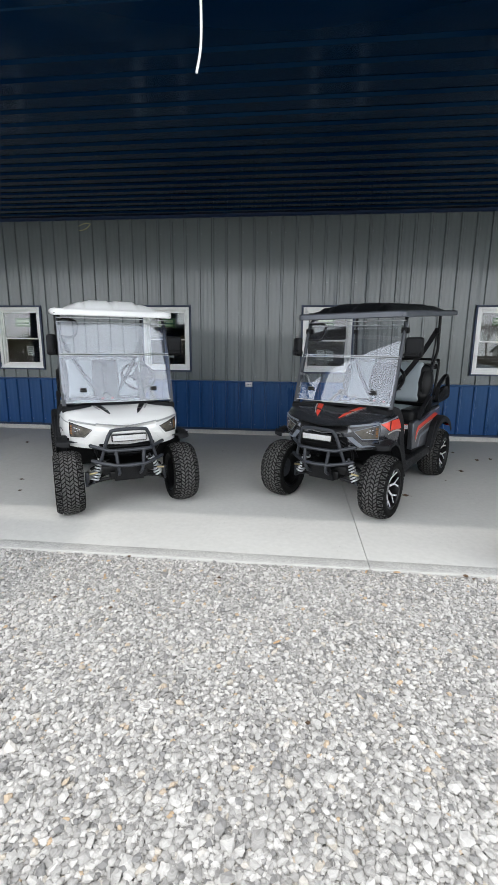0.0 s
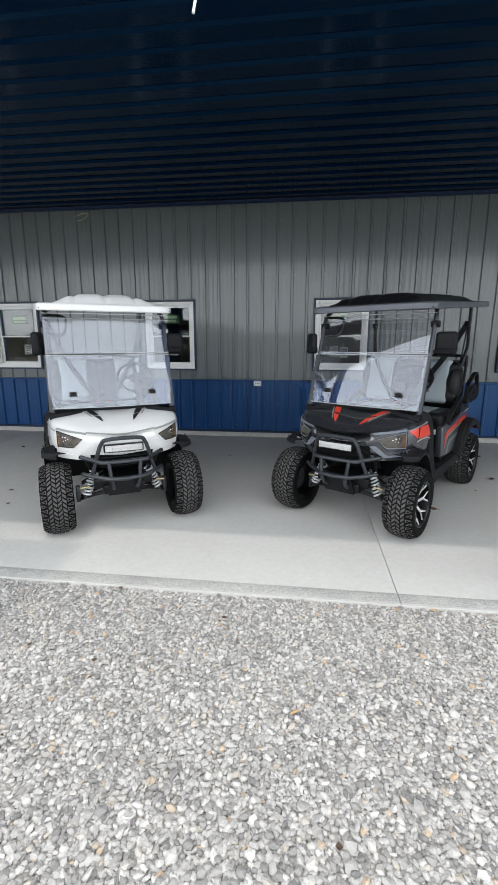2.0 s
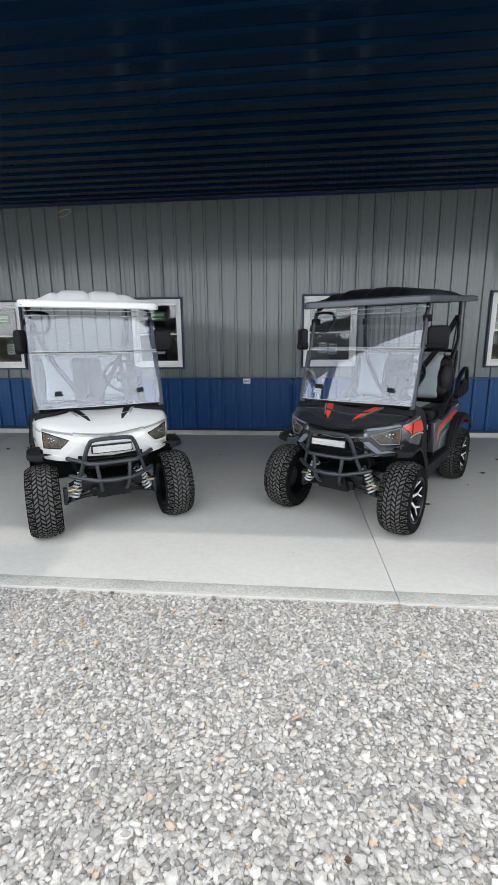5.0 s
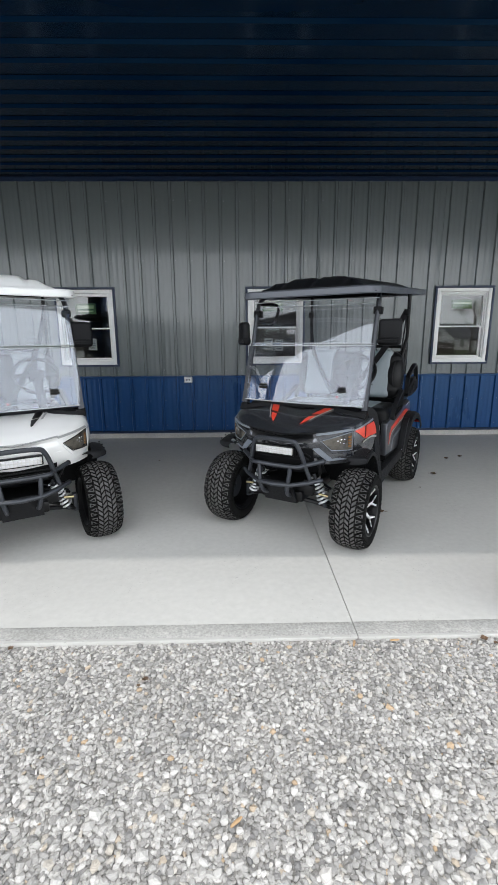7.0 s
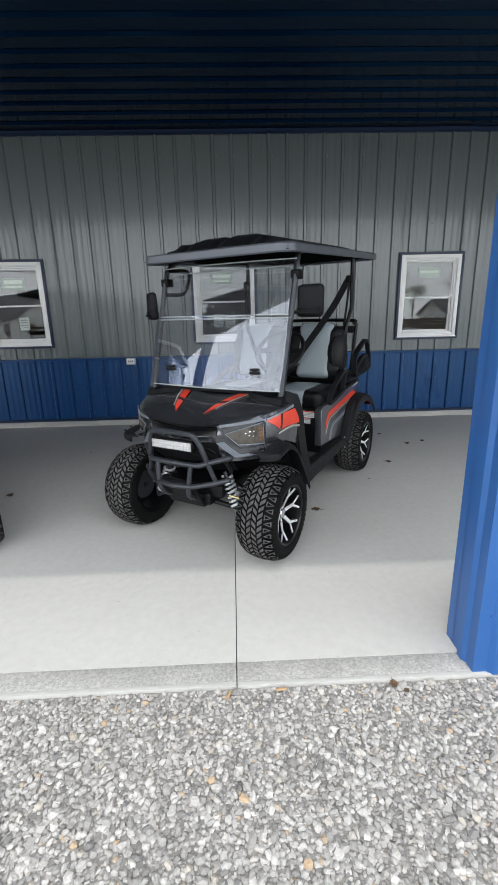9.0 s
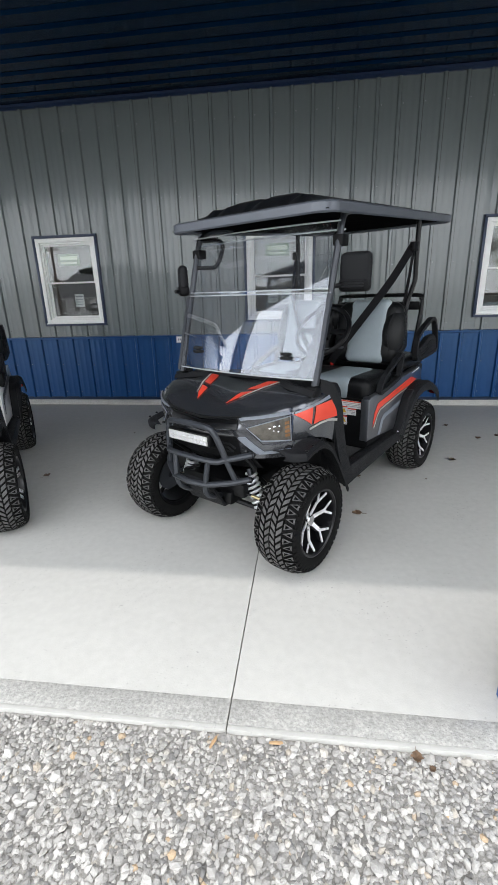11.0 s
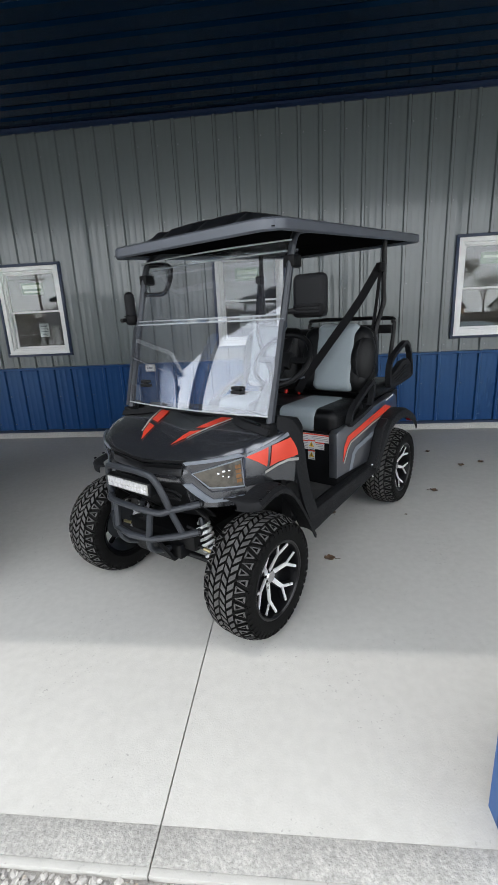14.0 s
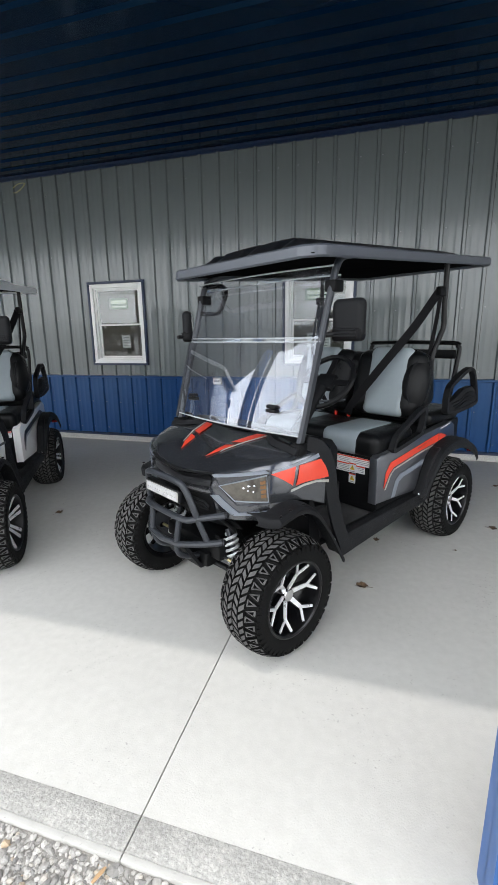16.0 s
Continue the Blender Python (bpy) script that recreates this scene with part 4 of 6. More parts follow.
def hood_at(s, y):
    """The bonnet: s from -3 to 3 across it (0 middle, 1 crease, 2 shoulder, 3 edge)."""
    k = 0
    while k < len(HOOD) - 2 and y < HOOD[k + 1][0]:
        k += 1
    a, b = HOOD[k], HOOD[k + 1]
    t = (y - a[0]) / (b[0] - a[0])
    row = [p + (q - p) * t for p, q in zip(a, b)]
    pts = [(0.0, row[1]), (row[2], row[3]), (row[4], row[5]), (row[6], row[7])]
    q = min(abs(s), 3 - 1e-6)
    i = int(q)
    f = q - i
    p0, p1, p2, p3 = (pts[max(0, i - 1)] if i else (-pts[1][0], pts[1][1])), pts[i], pts[i + 1], pts[min(3, i + 2)]
    w = [0.5 * (2 * p1[c] + (p2[c] - p0[c]) * f + (2 * p0[c] - 5 * p1[c] + 4 * p2[c] - p3[c]) * f * f + (3 * p1[c] - p0[c] - 3 * p2[c] + p3[c]) * f ** 3) for c in (0, 1)]
    return ((w[0] if s >= 0 else -w[0]), y, w[1])


def fascia_at(x, v):
    """The front face below the bonnet edge: v from 0 (edge) to 1 (bottom)."""
    top = 0.785 + 0.13 * abs(x)
    low = 0.565 + 0.07 * abs(x)
    tuck = 0.022 * math.exp(-((v - 0.15) / 0.08) ** 2) * max(0, 1 - (abs(x) / 0.3) ** 4)      # recess under the bonnet lip
    return (x, hood_edge_y(x) + 0.012 * math.sin(math.pi * v) - 0.035 * v - tuck, top + (low - top) * v)


def side_at(y, v, s=-1):
    """The side of the front body, from the bonnet edge (v 0) down to the wheel arch (v 1)."""
    e = hood_at(3, y)
    low = 0.672 - 0.10 * max(0, min(1, (-0.16 - y) / 0.24)) ** 1.3
    return (s * (e[0] + 0.012 * math.sin(math.pi * v) - 0.004 * v), y, e[2] + (low - e[2]) * v)


def roof_shell(y0, y1, hw, z0, z1):
    """Moulded roof: a rolled lip, then a crown with long raised ridges."""
    ridge = lambda x: 0.024 * min(1, 1.9 * abs(math.sin(math.pi * x / 0.25)))

    def f(u, v):
        x, y = u * hw, y0 + (y1 - y0) * v
        ey = min(v, 1 - v) * abs(y1 - y0)
        ex = (1 - abs(u)) * hw
        e = min(ex * 0.6, ey * 0.9)
        k = min(1, max(0, (e - 0.035) / 0.16))
        k = k * k * (3 - 2 * k)
        c = 0.072 * k * (1 - 0.22 * abs(u) ** 2) + ridge(x) * k
        corner = max(0, (0.09 - ex)) ** 2 + max(0, 0.09 - ey) ** 2
        if corner > 0.09 ** 2:
            g = 0.09 / math.sqrt(corner)
            x = math.copysign(hw - 0.09 + (0.09 - ex) * g, u) if ex < 0.09 else x
            y = y + (1 if v < 0.5 else -1) * (y1 - y0) / abs(y1 - y0) * (0.09 - ey) * (1 - g) if ey < 0.09 else y
        return (x, y, z0 + (z1 - z0) * v + c)
    return f


def golf_cart(m, cfg):
    """A lifted four-seat golf cart; cfg names its paints, decals and wheels."""
    cart = thing("golf_cart", cfg["label"], "golf cart", m, group="parked golf carts")
    up = pose(0, 0, cfg["lift"])
    P = lambda name, bm, material, label="", parent=None: part(name, move(bm, up), M[material], parent or cart, label)
    paint, roofm, lipm = cfg["paint"], cfg["roof"], cfg["lip"]

    # wheels
    W = wheel_meshes(cfg["wheel"])
    for x, y, turn in ((-0.536, 0, 0), (0.524, 0, 0), (-0.53, -AXLE, 0), (0.53, -AXLE, 0)):
        a = pose(x, y, R_TYRE - 0.004, 17 * (x > 0) + 29 * (y < -1), 0, 0)
        if x < 0:
            a = pose(x, y, R_TYRE - 0.004, 0, 0, 180) @ pose(0, 0, 0, 29 * (y < -1))
        w = again("wheel", W["wheel"], cart, a)
        for k in ("tyre", "tread", "spoke_face", "spoke_back", "centre_cap", "brake_disc"):
            again(k, W[k], w, label=WHEEL_LABEL.get(k, ""))
        for k in range(4):
            again("lug_nut", W["lug_nut"], w, pose(0, 0, 0, 34 + 90 * k), "chrome lug nut")

    # chassis, axles, suspension
    ch = P("chassis", box((-0.24, -2.15, 0.33), (0.24, 0.12, 0.41), 0.01), "frame_black")
    P("rear_axle", move(lathe([(-0.42, 0.001), (-0.42, 0.03), (-0.12, 0.035), (-0.1, 0.08), (0.1, 0.08), (0.12, 0.035), (0.42, 0.03), (0.42, 0.001)], 16, closed=False), pose(0, -AXLE, R_TYRE - cfg["lift"])), "frame_black")
    P("front_crossmember", box((-0.17, -0.14, 0.28), (0.17, 0.15, 0.36), 0.012), "frame_black")
    P("skid_plate", prism([(0.26, 0.46), (0.275, 0.45), (0.16, 0.27), (-0.1, 0.26), (-0.1, 0.275), (0.15, 0.285)], "x", -0.13, 0.13), "textured_black")
    for s in (-1, 1):
        arm = tube([(s * 0.13, 0.09, 0.29), (s * 0.26, 0.05, 0.26), (s * 0.37, 0.01, 0.22)], 0.016)
        tube([(s * 0.13, -0.11, 0.29), (s * 0.26, -0.05, 0.26), (s * 0.37, -0.01, 0.22)], 0.016, bm=arm)
        P("lower_arm", arm, "frame_black")
        arm = tube([(s * 0.15, 0.07, 0.43), (s * 0.33, 0.02, 0.36)], 0.010)
        tube([(s * 0.15, -0.07, 0.43), (s * 0.33, -0.02, 0.36)], 0.010, bm=arm)
        P("upper_arm", arm, "frame_black")
        P("knuckle", box((s * 0.365 - 0.018, -0.03, 0.2), (s * 0.365 + 0.018, 0.03, 0.34), 0.01), "bumper", "dark steering knuckle")
        rod = tube([(s * 0.08, 0.1, 0.37), (s * 0.34, 0.085, 0.34)], 0.007, 8, 0)
        tr = P("tie_rod", rod, "frame_black")
        P("rod_end", tube([(s * 0.275, 0.09, 0.348), (s * 0.345, 0.085, 0.34)], 0.009, 8, 0), "brass", "brass-coloured rod end", tr)
        a, b = Vector((s * 0.215, 0.04, 0.48)), Vector((s * 0.315, 0.045, 0.235))
        sh = P("shock_absorber", tube([a, b], 0.014, 10, 0), "bumper", "dark shock absorber")
        d = (b - a).normalized()
        e1 = d.cross(Vector((0, 1, 0))).normalized()
        e2 = d.cross(e1)
        turns = 7
        hel = [a + (b - a) * (0.1 + 0.75 * i / (turns * 12)) + (e1 * math.cos(i * math.pi / 6) + e2 * math.sin(i * math.pi / 6)) * 0.034 for i in range(turns * 12 + 1)]
        P("coil_spring", sweep(hel, circle(0.0085, 6)), "spring", "silver coil spring", sh)

    # front brush guard with its light bar
    r, low = 0.0165, pose(0, 0, -0.028)
    g = tube([(-0.33, 0.135, 0.646), (-0.215, 0.228, 0.622), (-0.15, 0.268, 0.612), (0.15, 0.268, 0.612), (0.215, 0.228, 0.622), (0.33, 0.135, 0.646)], r, 10, 4)
    guard = P("brush_guard", move(g, low), "bumper", "satin charcoal tubular brush guard")
    P("hoop", move(tube([(-0.215, 0.228, 0.622), (-0.198, 0.242, 0.69), (-0.168, 0.258, 0.765), (-0.12, 0.27, 0.798), (0.12, 0.27, 0.798), (0.168, 0.258, 0.765), (0.198, 0.242, 0.69), (0.215, 0.228, 0.622)], r, 10, 5), low), "bumper", "", guard)
    P("lower_bar", move(tube([(-0.32, 0.15, 0.508), (-0.13, 0.285, 0.478), (0.13, 0.285, 0.478), (0.32, 0.15, 0.508)], r, 10, 2), low), "bumper", "", guard)
    for s in (-1, 1):
        P("upright", move(tube([(s * 0.125, 0.270, 0.610), (s * 0.112, 0.285, 0.478), (s * 0.1, 0.265, 0.41), (s * 0.095, 0.20, 0.37), (s * 0.095, 0.1, 0.35)], r * 0.95, 10, 4), low), "bumper", "", guard)
        P("brace", move(tube([(s * 0.215, 0.228, 0.62), (s * 0.255, 0.197, 0.492)], r * 0.9, 10, 0), low), "bumper", "", guard)
        P("stay", move(tube([(s * 0.29, 0.165, 0.64), (s * 0.26, 0.04, 0.52), (s * 0.2, 0.0, 0.44)], r * 0.8, 8, 3), low), "frame_black", "", guard)
        for xx, yy, zz in ((0.325, 0.139, 0.645), (0.315, 0.154, 0.507)):
            b = bmesh.new()
            bmesh.ops.create_uvsphere(b, u_segments=10, v_segments=6, radius=r * 1.05, matrix=Matrix.Translation((s * xx, yy, zz)))
            P("end_cap", move(b, low), "textured_black", "", guard)
    lb = P("light_bar", box((-0.155, 0.240, 0.664), (0.155, 0.284, 0.730), 0.008), "frame_black", "black LED light bar")
    P("light_lens", box((-0.145, 0.283, 0.672), (0.145, 0.287, 0.722), 0.004), "silver_decal", "bright LED reflectors", lb)
    cell = finish("led_cell", box((-0.0095, 0, -0.0095), (0.0095, 0.0035, 0.0095), 0.002, 1), M["led"])
    for i in range(12):
        for j in range(2):
            again("led_cell", cell, lb, pose(-0.1265 + i * 0.023, 0.286, 0.685 + j * 0.024 + cfg["lift"]))

    # bonnet, front face, sides
    body = P("front_cowl", sheet(hood_at, [q / 5 for q in range(-15, 16)], [0.1735, 0.168, 0.159, 0.145, 0.125] + lin(0.10, -0.36, 19), 0.008), paint, cfg["body_label"])
    P("front_face", sheet(fascia_at, lin(-0.49, 0.49, 41), lin(0, 1, 17), 0.008), paint, "", body)
    P("bonnet_lip", sweep([Vector(fascia_at(x, 0)) + Vector((0, 0.004, 0.0)) for x in lin(-0.27, 0.27, 31)], circle(0.006, 6)), cfg["lipline"], "", body)
    P("grille", sheet(lambda x, v: Vector(fascia_at(x, v)) + Vector((0, 0.006, 0)), lin(-0.25, 0.25, 21), lin(cfg["grille"], 1.03, 6), 0.006), "black_plastic", "black plastic grille", body)
    if cfg["mouth"]:
        P("upper_grille", sheet(lambda x, v: Vector(fascia_at(x, v)) + Vector((0, 0.003, 0)), lin(-0.245, 0.245, 21), lin(0.05, 0.29, 5), 0.005), "rim_black", "gloss black upper grille strip", body)
        for k in range(2):
            P("grille_bar", sweep([Vector(fascia_at(x, 0.13 + 0.09 * k)) + Vector((0, 0.006, 0)) for x in lin(-0.23, 0.23, 15)], circle(0.0035, 6)), "textured_black", "", body)
    for k in range(4):
        z = cfg["slat"] - 0.026 * k
        P("grille_slat", sweep([(x, hood_edge_y(x) + 0.004 - 0.012 * k, z - 0.02 * (abs(x) > 0.2)) for x in lin(-0.235 + 0.02 * k, 0.235 - 0.02 * k, 13)], circle(0.006, 6)), "textured_black", "", body)
    P("chin", sheet(lambda x, v: (x, hood_edge_y(x) - 0.04 - 0.10 * v, 0.572 - 0.10 * v + 0.1 * abs(x)), lin(-0.30, 0.30, 17), lin(0, 1, 4), 0.008), "black_plastic", "", body)
    for s in (-1, 1):
        # raised frame round the lamp: brow above it, a broad bevel inside and a narrow one below
        # dark cart: steel_blue puts the bevels' sky reflection into wing and brow colour
        wing = lambda c, k=0.007, lb="": P("wing_trim", patch(fascia_at, [(s * a, b) for a, b in c], k, 10, 4, 0.005), cfg["wing"], lb, body)
        wing(((0.240, 0.47), (0.290, 0.46), (0.368, 0.82), (0.335, 0.875)), 0.006, cfg["wing_label"])
        wing(((0.358, 0.825), (0.476, 0.805), (0.476, 0.875), (0.342, 0.885)), 0.006)
        for c in (((0.482, 0.10), (0.489, 0.09), (0.489, 0.885), (0.480, 0.885)), ((0.266, 0.16), (0.280, 0.15), (0.372, 0.665), (0.362, 0.70)), ((0.372, 0.655), (0.478, 0.655), (0.478, 0.685), (0.364, 0.695))):
            P("lamp_bezel", patch(fascia_at, [(s * a, b) for a, b in c], 0.007, 10, 4, 0.005), paint, "", body)
        P("brow_trim", patch(fascia_at, ((s * 0.262, 0.015), (s * 0.474, -0.02), (s * 0.488, 0.05), (s * 0.272, 0.075)), 0.008, 12, 4, 0.006), cfg["brow"], "pale brow line over the lamp", body)
        lamp = P("headlight", patch(fascia_at, ((s * 0.305, 0.25), (s * 0.478, 0.105), (s * 0.478, 0.60), (s * 0.37, 0.545)), 0.005, 10, 8, 0.004), "lamp_dark", "smoked LED headlight")
        for q, (xx, v, rr) in enumerate(((0.405, 0.30, 0.009), (0.424, 0.27, 0.011), (0.442, 0.27, 0.008), (0.420, 0.36, 0.007), (0.438, 0.39, 0.008))):
            b = bmesh.new()
            c = Vector(fascia_at(s * xx, v))
            bmesh.ops.create_uvsphere(b, u_segments=10, v_segments=6, radius=rr, matrix=Matrix.Translation(c + Vector((0, 0.001, 0))) @ Matrix.Diagonal((1, 0.8, 0.8, 1)))
            P("projector", b, "chrome", "bright projector lens", lamp)
        for k in range(4):
            P("turn_signal", patch(fascia_at, ((s * 0.460, 0.19 + 0.09 * k), (s * 0.475, 0.18 + 0.09 * k), (s * 0.475, 0.245 + 0.09 * k), (s * 0.460, 0.25 + 0.09 * k)), 0.0085, 3, 3, 0.003), "amber", "amber turn signal", lamp)
        P("lamp_trim", sweep([Vector(fascia_at(s * a, b)) + Vector((s * 0.003, 0.007, 0)) for a, b in ((0.300, 0.25), (0.39, 0.165), (0.481, 0.09), (0.482, 0.35), (0.481, 0.615), (0.43, 0.59), (0.366, 0.56))], circle(0.0035, 6), True), cfg["lamptrim"], "", lamp)
        P("side_panel", sheet(lambda y, v: side_at(y, v, s), lin(0.012, -0.35, 20), lin(0, 1, 8), 0.008), paint, "", body)

        # black fender flare over the front wheel
        path = [(0.10, 0.642), (0.08, 0.648), (0.05, 0.656), (0.0, 0.668), (-0.06, 0.676), (-0.12, 0.668), (-0.20, 0.622), (-0.28, 0.525), (-0.355, 0.415), (-0.43, 0.295)]
        pts = [Vector((0, *q)) for q in path]
        cp = curve_points(pts, 4)
        bm = bmesh.new()
        rows = []
        for i, q in enumerate(cp):
            t = (cp[min(i + 1, len(cp) - 1)] - cp[max(i - 1, 0)]).normalized()
            n = Vector((0, t.z, -t.y))
            if n.z < -0.2 or (n.z < 0.4 and n.y > 0):
                n = -n if n.z < 0 else n
            k = min(1, i / 7)
            wdt = 0.505 + 0.108 * k ** 0.6
            ins = 0.43 + 0.08 * k
            rows.append([q + Vector((s * ins, 0, 0)) + Vector((0, -0.0, 0.012)), q + Vector((s * (wdt - 0.06), 0, 0.014)), q + Vector((s * (wdt - 0.015), 0, 0.004)), q + Vector((s * wdt, 0, -0.012)), q + Vector((s * (wdt - 0.003), 0, -0.034)), q + Vector((s * (wdt - 0.012), 0, -0.034))])
        vs = [[bm.verts.new(v) for v in rw] for rw in rows]
        for i in range(len(vs) - 1):
            for j in range(5):
                bm.faces.new((vs[i][j], vs[i + 1][j], vs[i + 1][j + 1], vs[i][j + 1]))
        bmesh.ops.recalc_face_normals(bm, faces=bm.faces[:])
        bmesh.ops.solidify(bm, geom=bm.faces[:], thickness=0.006)
        fl = P("front_fender", bm, "textured_black", "black plastic fender flare")
        for q in ((0.05, 0.668), (-0.01, 0.682), (-0.10, 0.684)):
            b = bmesh.new()
            bmesh.ops.create_uvsphere(b, u_segments=8, v_segments=5, radius=0.009, matrix=Matrix.Translation((s * 0.60, q[0], q[1])) @ Matrix.Diagonal((1, 1, 0.6, 1)))
            P("fender_bolt", b, "frame_black", "", fl)
        P("fender_liner", sheet(lambda a, v: (s * (0.30 + 0.2 * v), 0.0 + 0.36 * math.sin(a), 0.30 + 0.345 * math.cos(a)), lin(-1.3, 0.1, 14), (0, 1), 0.006), "black_plastic", "", fl)
        # black post cover from the windscreen foot down to the step
        P("door_trim", sweep(curve_points([(s * 0.505, -0.225, 0.935), (s * 0.54, -0.285, 0.905), (s * 0.556, -0.335, 0.81), (s * 0.562, -0.36, 0.66), (s * 0.568, -0.405, 0.50), (s * 0.575, -0.465, 0.36), (s * 0.575, -0.49, 0.29)], 5), [(-0.035, -0.012), (0.035, -0.012), (0.04, 0), (0.035, 0.012), (-0.035, 0.012), (-0.04, 0)], up=(1, 0, 0)), "textured_black", "black door-opening trim", body)
        # sill
        P("sill", prism([(-0.475, 0.295), (-0.475, 0.395), (-0.52, 0.405), (-1.40, 0.412), (-1.40, 0.335), (-0.52, 0.285)], "x", s * 0.52, s * 0.585, 0.008), "textured_black", "black plastic sill")

    # bonnet and side decals
    for s in (-1, 1):
        for nm, c, mt in cfg["hood_decals"]:
            P(nm, patch(hood_at, [(s * a, b) for a, b in c], 0.0065, 14, 10), mt, cfg["decal_label"], body)
        for c, mt in cfg["front_decals"]:
            P("side_decal", patch(lambda y, v: side_at(y, v, s), c, 0.0045, 12, 8), mt, cfg["decal_label"], body)

    # floor and dash
    P("floor", box((-0.52, -0.88, 0.36), (0.52, -0.26, 0.385), 0.006), "black_plastic")
    P("floor_mat", box((-0.50, -0.85, 0.385), (0.50, -0.34, 0.393), 0.004), "mat", "dusty black rubber floor mat")
    P("toe_board", prism([(-0.26, 0.70), (-0.24, 0.70), (-0.24, 0.36), (-0.33, 0.385), (-0.33, 0.40)], "x", -0.52, 0.52), "black_plastic")
    dash = P("dashboard", prism([(-0.24, 0.68), (-0.24, 0.905), (-0.33, 0.94), (-0.42, 0.925), (-0.47, 0.87), (-0.47, 0.76), (-0.40, 0.70)], "x", -0.52, 0.52, 0.015), "black_plastic", "black moulded dashboard")
    for x in (-0.455, 0.455):
        P("cup_holder", move(lathe([(0, 0.045), (0.11, 0.045), (0.11, 0.04), (0.01, 0.037), (0, 0.001)], 18, closed=False), pose(x, -0.50, 0.55, 0, -90)), "black_plastic", "", dash)
    P("instrument_panel", box((-0.36, -0.475, 0.80), (-0.16, -0.46, 0.89), 0.006), "lamp_dark", "", dash)
    for x, z in ((-0.2, 0.43), (-0.33, 0.43)):
        P("pedal", box((x - 0.035, -0.36, z), (x + 0.035, -0.345, z + 0.08), 0.005), "frame_black")
    col = P("steering_column", tube([(-0.27, -0.36, 0.86), (-0.27, -0.635, 1.15)], 0.034, 12, 0), "black_plastic")
    tilt = pose(-0.27, -0.67, 1.18, -50)
    ring = sweep([(0.172 * math.cos(a), 0.172 * math.sin(a), 0) for a in lin(0, 2 * math.pi, 33)[:-1]], circle(0.0155, 8), True)
    P("steering_wheel", move(ring, tilt), "vinyl_black", "black three-spoke steering wheel")
    sp = box((-0.16, -0.018, -0.008), (0.16, 0.018, 0.006), 0.004)
    box((-0.02, -0.16, -0.008), (0.02, 0.0, 0.006), 0.004, bm=sp)
    box((-0.06, -0.05, -0.03), (0.06, 0.05, 0.014), 0.012, bm=sp)
    P("wheel_spokes", move(sp, tilt), "black_plastic", "", col)
    P("turn_lever", tube([(-0.30, -0.58, 1.08), (-0.44, -0.625, 1.095)], 0.006, 8, 0), "bumper", "", col)

    # windscreen: two acrylic sheets, seam, pillars, clamps
    BOW = 0.17                    # how far the acrylic bows forward across its width
    ws_y = lambda z: -0.180 - 0.285 * (z - 0.93)
    sheet_y = lambda z: -0.172 - 0.18 * (z - 0.95) - cfg["curl"] * (z - 0.95) ** 2      # the sheets lean back more towards the top
    for nm, z0, z1 in (("lower_windscreen", 0.975, 1.410), ("upper_windscreen", 1.428, 1.715)):
        f = lambda x, z: (x, sheet_y(z) + BOW * (0.25 - x * x), z)
        p = P(nm, sheet(f, lin(-0.515, 0.515, 41), lin(z0, z1, 25), 0.005), "acrylic", "clear acrylic fold-down windscreen panel")
        p.visible_shadow = False
        if z1 > 1.5:      # the top is rolled forward into a short lip
            lipf = lambda x, q: (x, f(x, z1)[1] + 0.06 * math.sin(q * 1.3), z1 + 0.001 + 0.032 * (1 - math.cos(q * 1.3)) + 0.012 * q)
            tl = P("top_lip", sheet(lipf, lin(-0.515, 0.515, 21), lin(0, 1, 7), 0.005), "lip_clear", "", p)
            tl.visible_shadow = False
            P("edge", sweep([lipf(x, 1) for x in lin(-0.515, 0.515, 21)], circle(0.0042, 6)), "acrylic_edge", "", p)
        for zz in (z0, z1):
            P("edge", sweep([f(x, zz) for x in lin(-0.515, 0.515, 21)], circle(0.0042, 6)), "acrylic_edge", "", p)
    seam = P("windscreen_seam", sweep([(x, sheet_y(1.419) + 0.006 + BOW * (0.25 - x * x), 1.419) for x in lin(-0.515, 0.515, 21)], [(-0.004, -0.010), (0.004, -0.010), (0.004, 0.010), (-0.004, 0.010)]), "acrylic", "clear seam strip between the panels")
    P("windscreen_seal", sweep([(x, -0.255 + 0.105 * min(1, max(0, (abs(x) - 0.20) / 0.2)) ** 2 * (3 - 2 * min(1, max(0, (abs(x) - 0.20) / 0.2))), 0.950 - 0.035 * (abs(x) / 0.52) ** 3) for x in lin(-0.525, 0.525, 25)], [(-0.03, -0.016), (0.03, -0.014), (0.02, 0.006), (-0.012, 0.01)]), "textured_black", "black windscreen seal")
    P("scuttle", sheet(lambda x, v: (x, -0.265 + 0.07 * min(1, abs(x) / 0.5) ** 2 - 0.09 * v, 0.946 + 0.010 * v - 0.03 * (abs(x) / 0.52) ** 3), lin(-0.5, 0.5, 21), lin(0, 1, 4), 0.006), "black_plastic", "", dash)
    zr = 1.818
    for s in (-1, 1):
        pl = P("front_pillar", sweep(curve_points([(s * 0.50, -0.170, 0.90), (s * 0.505, ws_y(1.2), 1.2), (s * 0.505, ws_y(1.66) - 0.005, 1.66), (s * 0.500, -0.43, 1.75), (s * 0.485, -0.49, zr - 0.02), (s * 0.482, -0.56, zr), (s * 0.48, -0.66, zr + 0.012)], 5), circle(0.018, 10)), "bumper", "black tubular roof pillar")
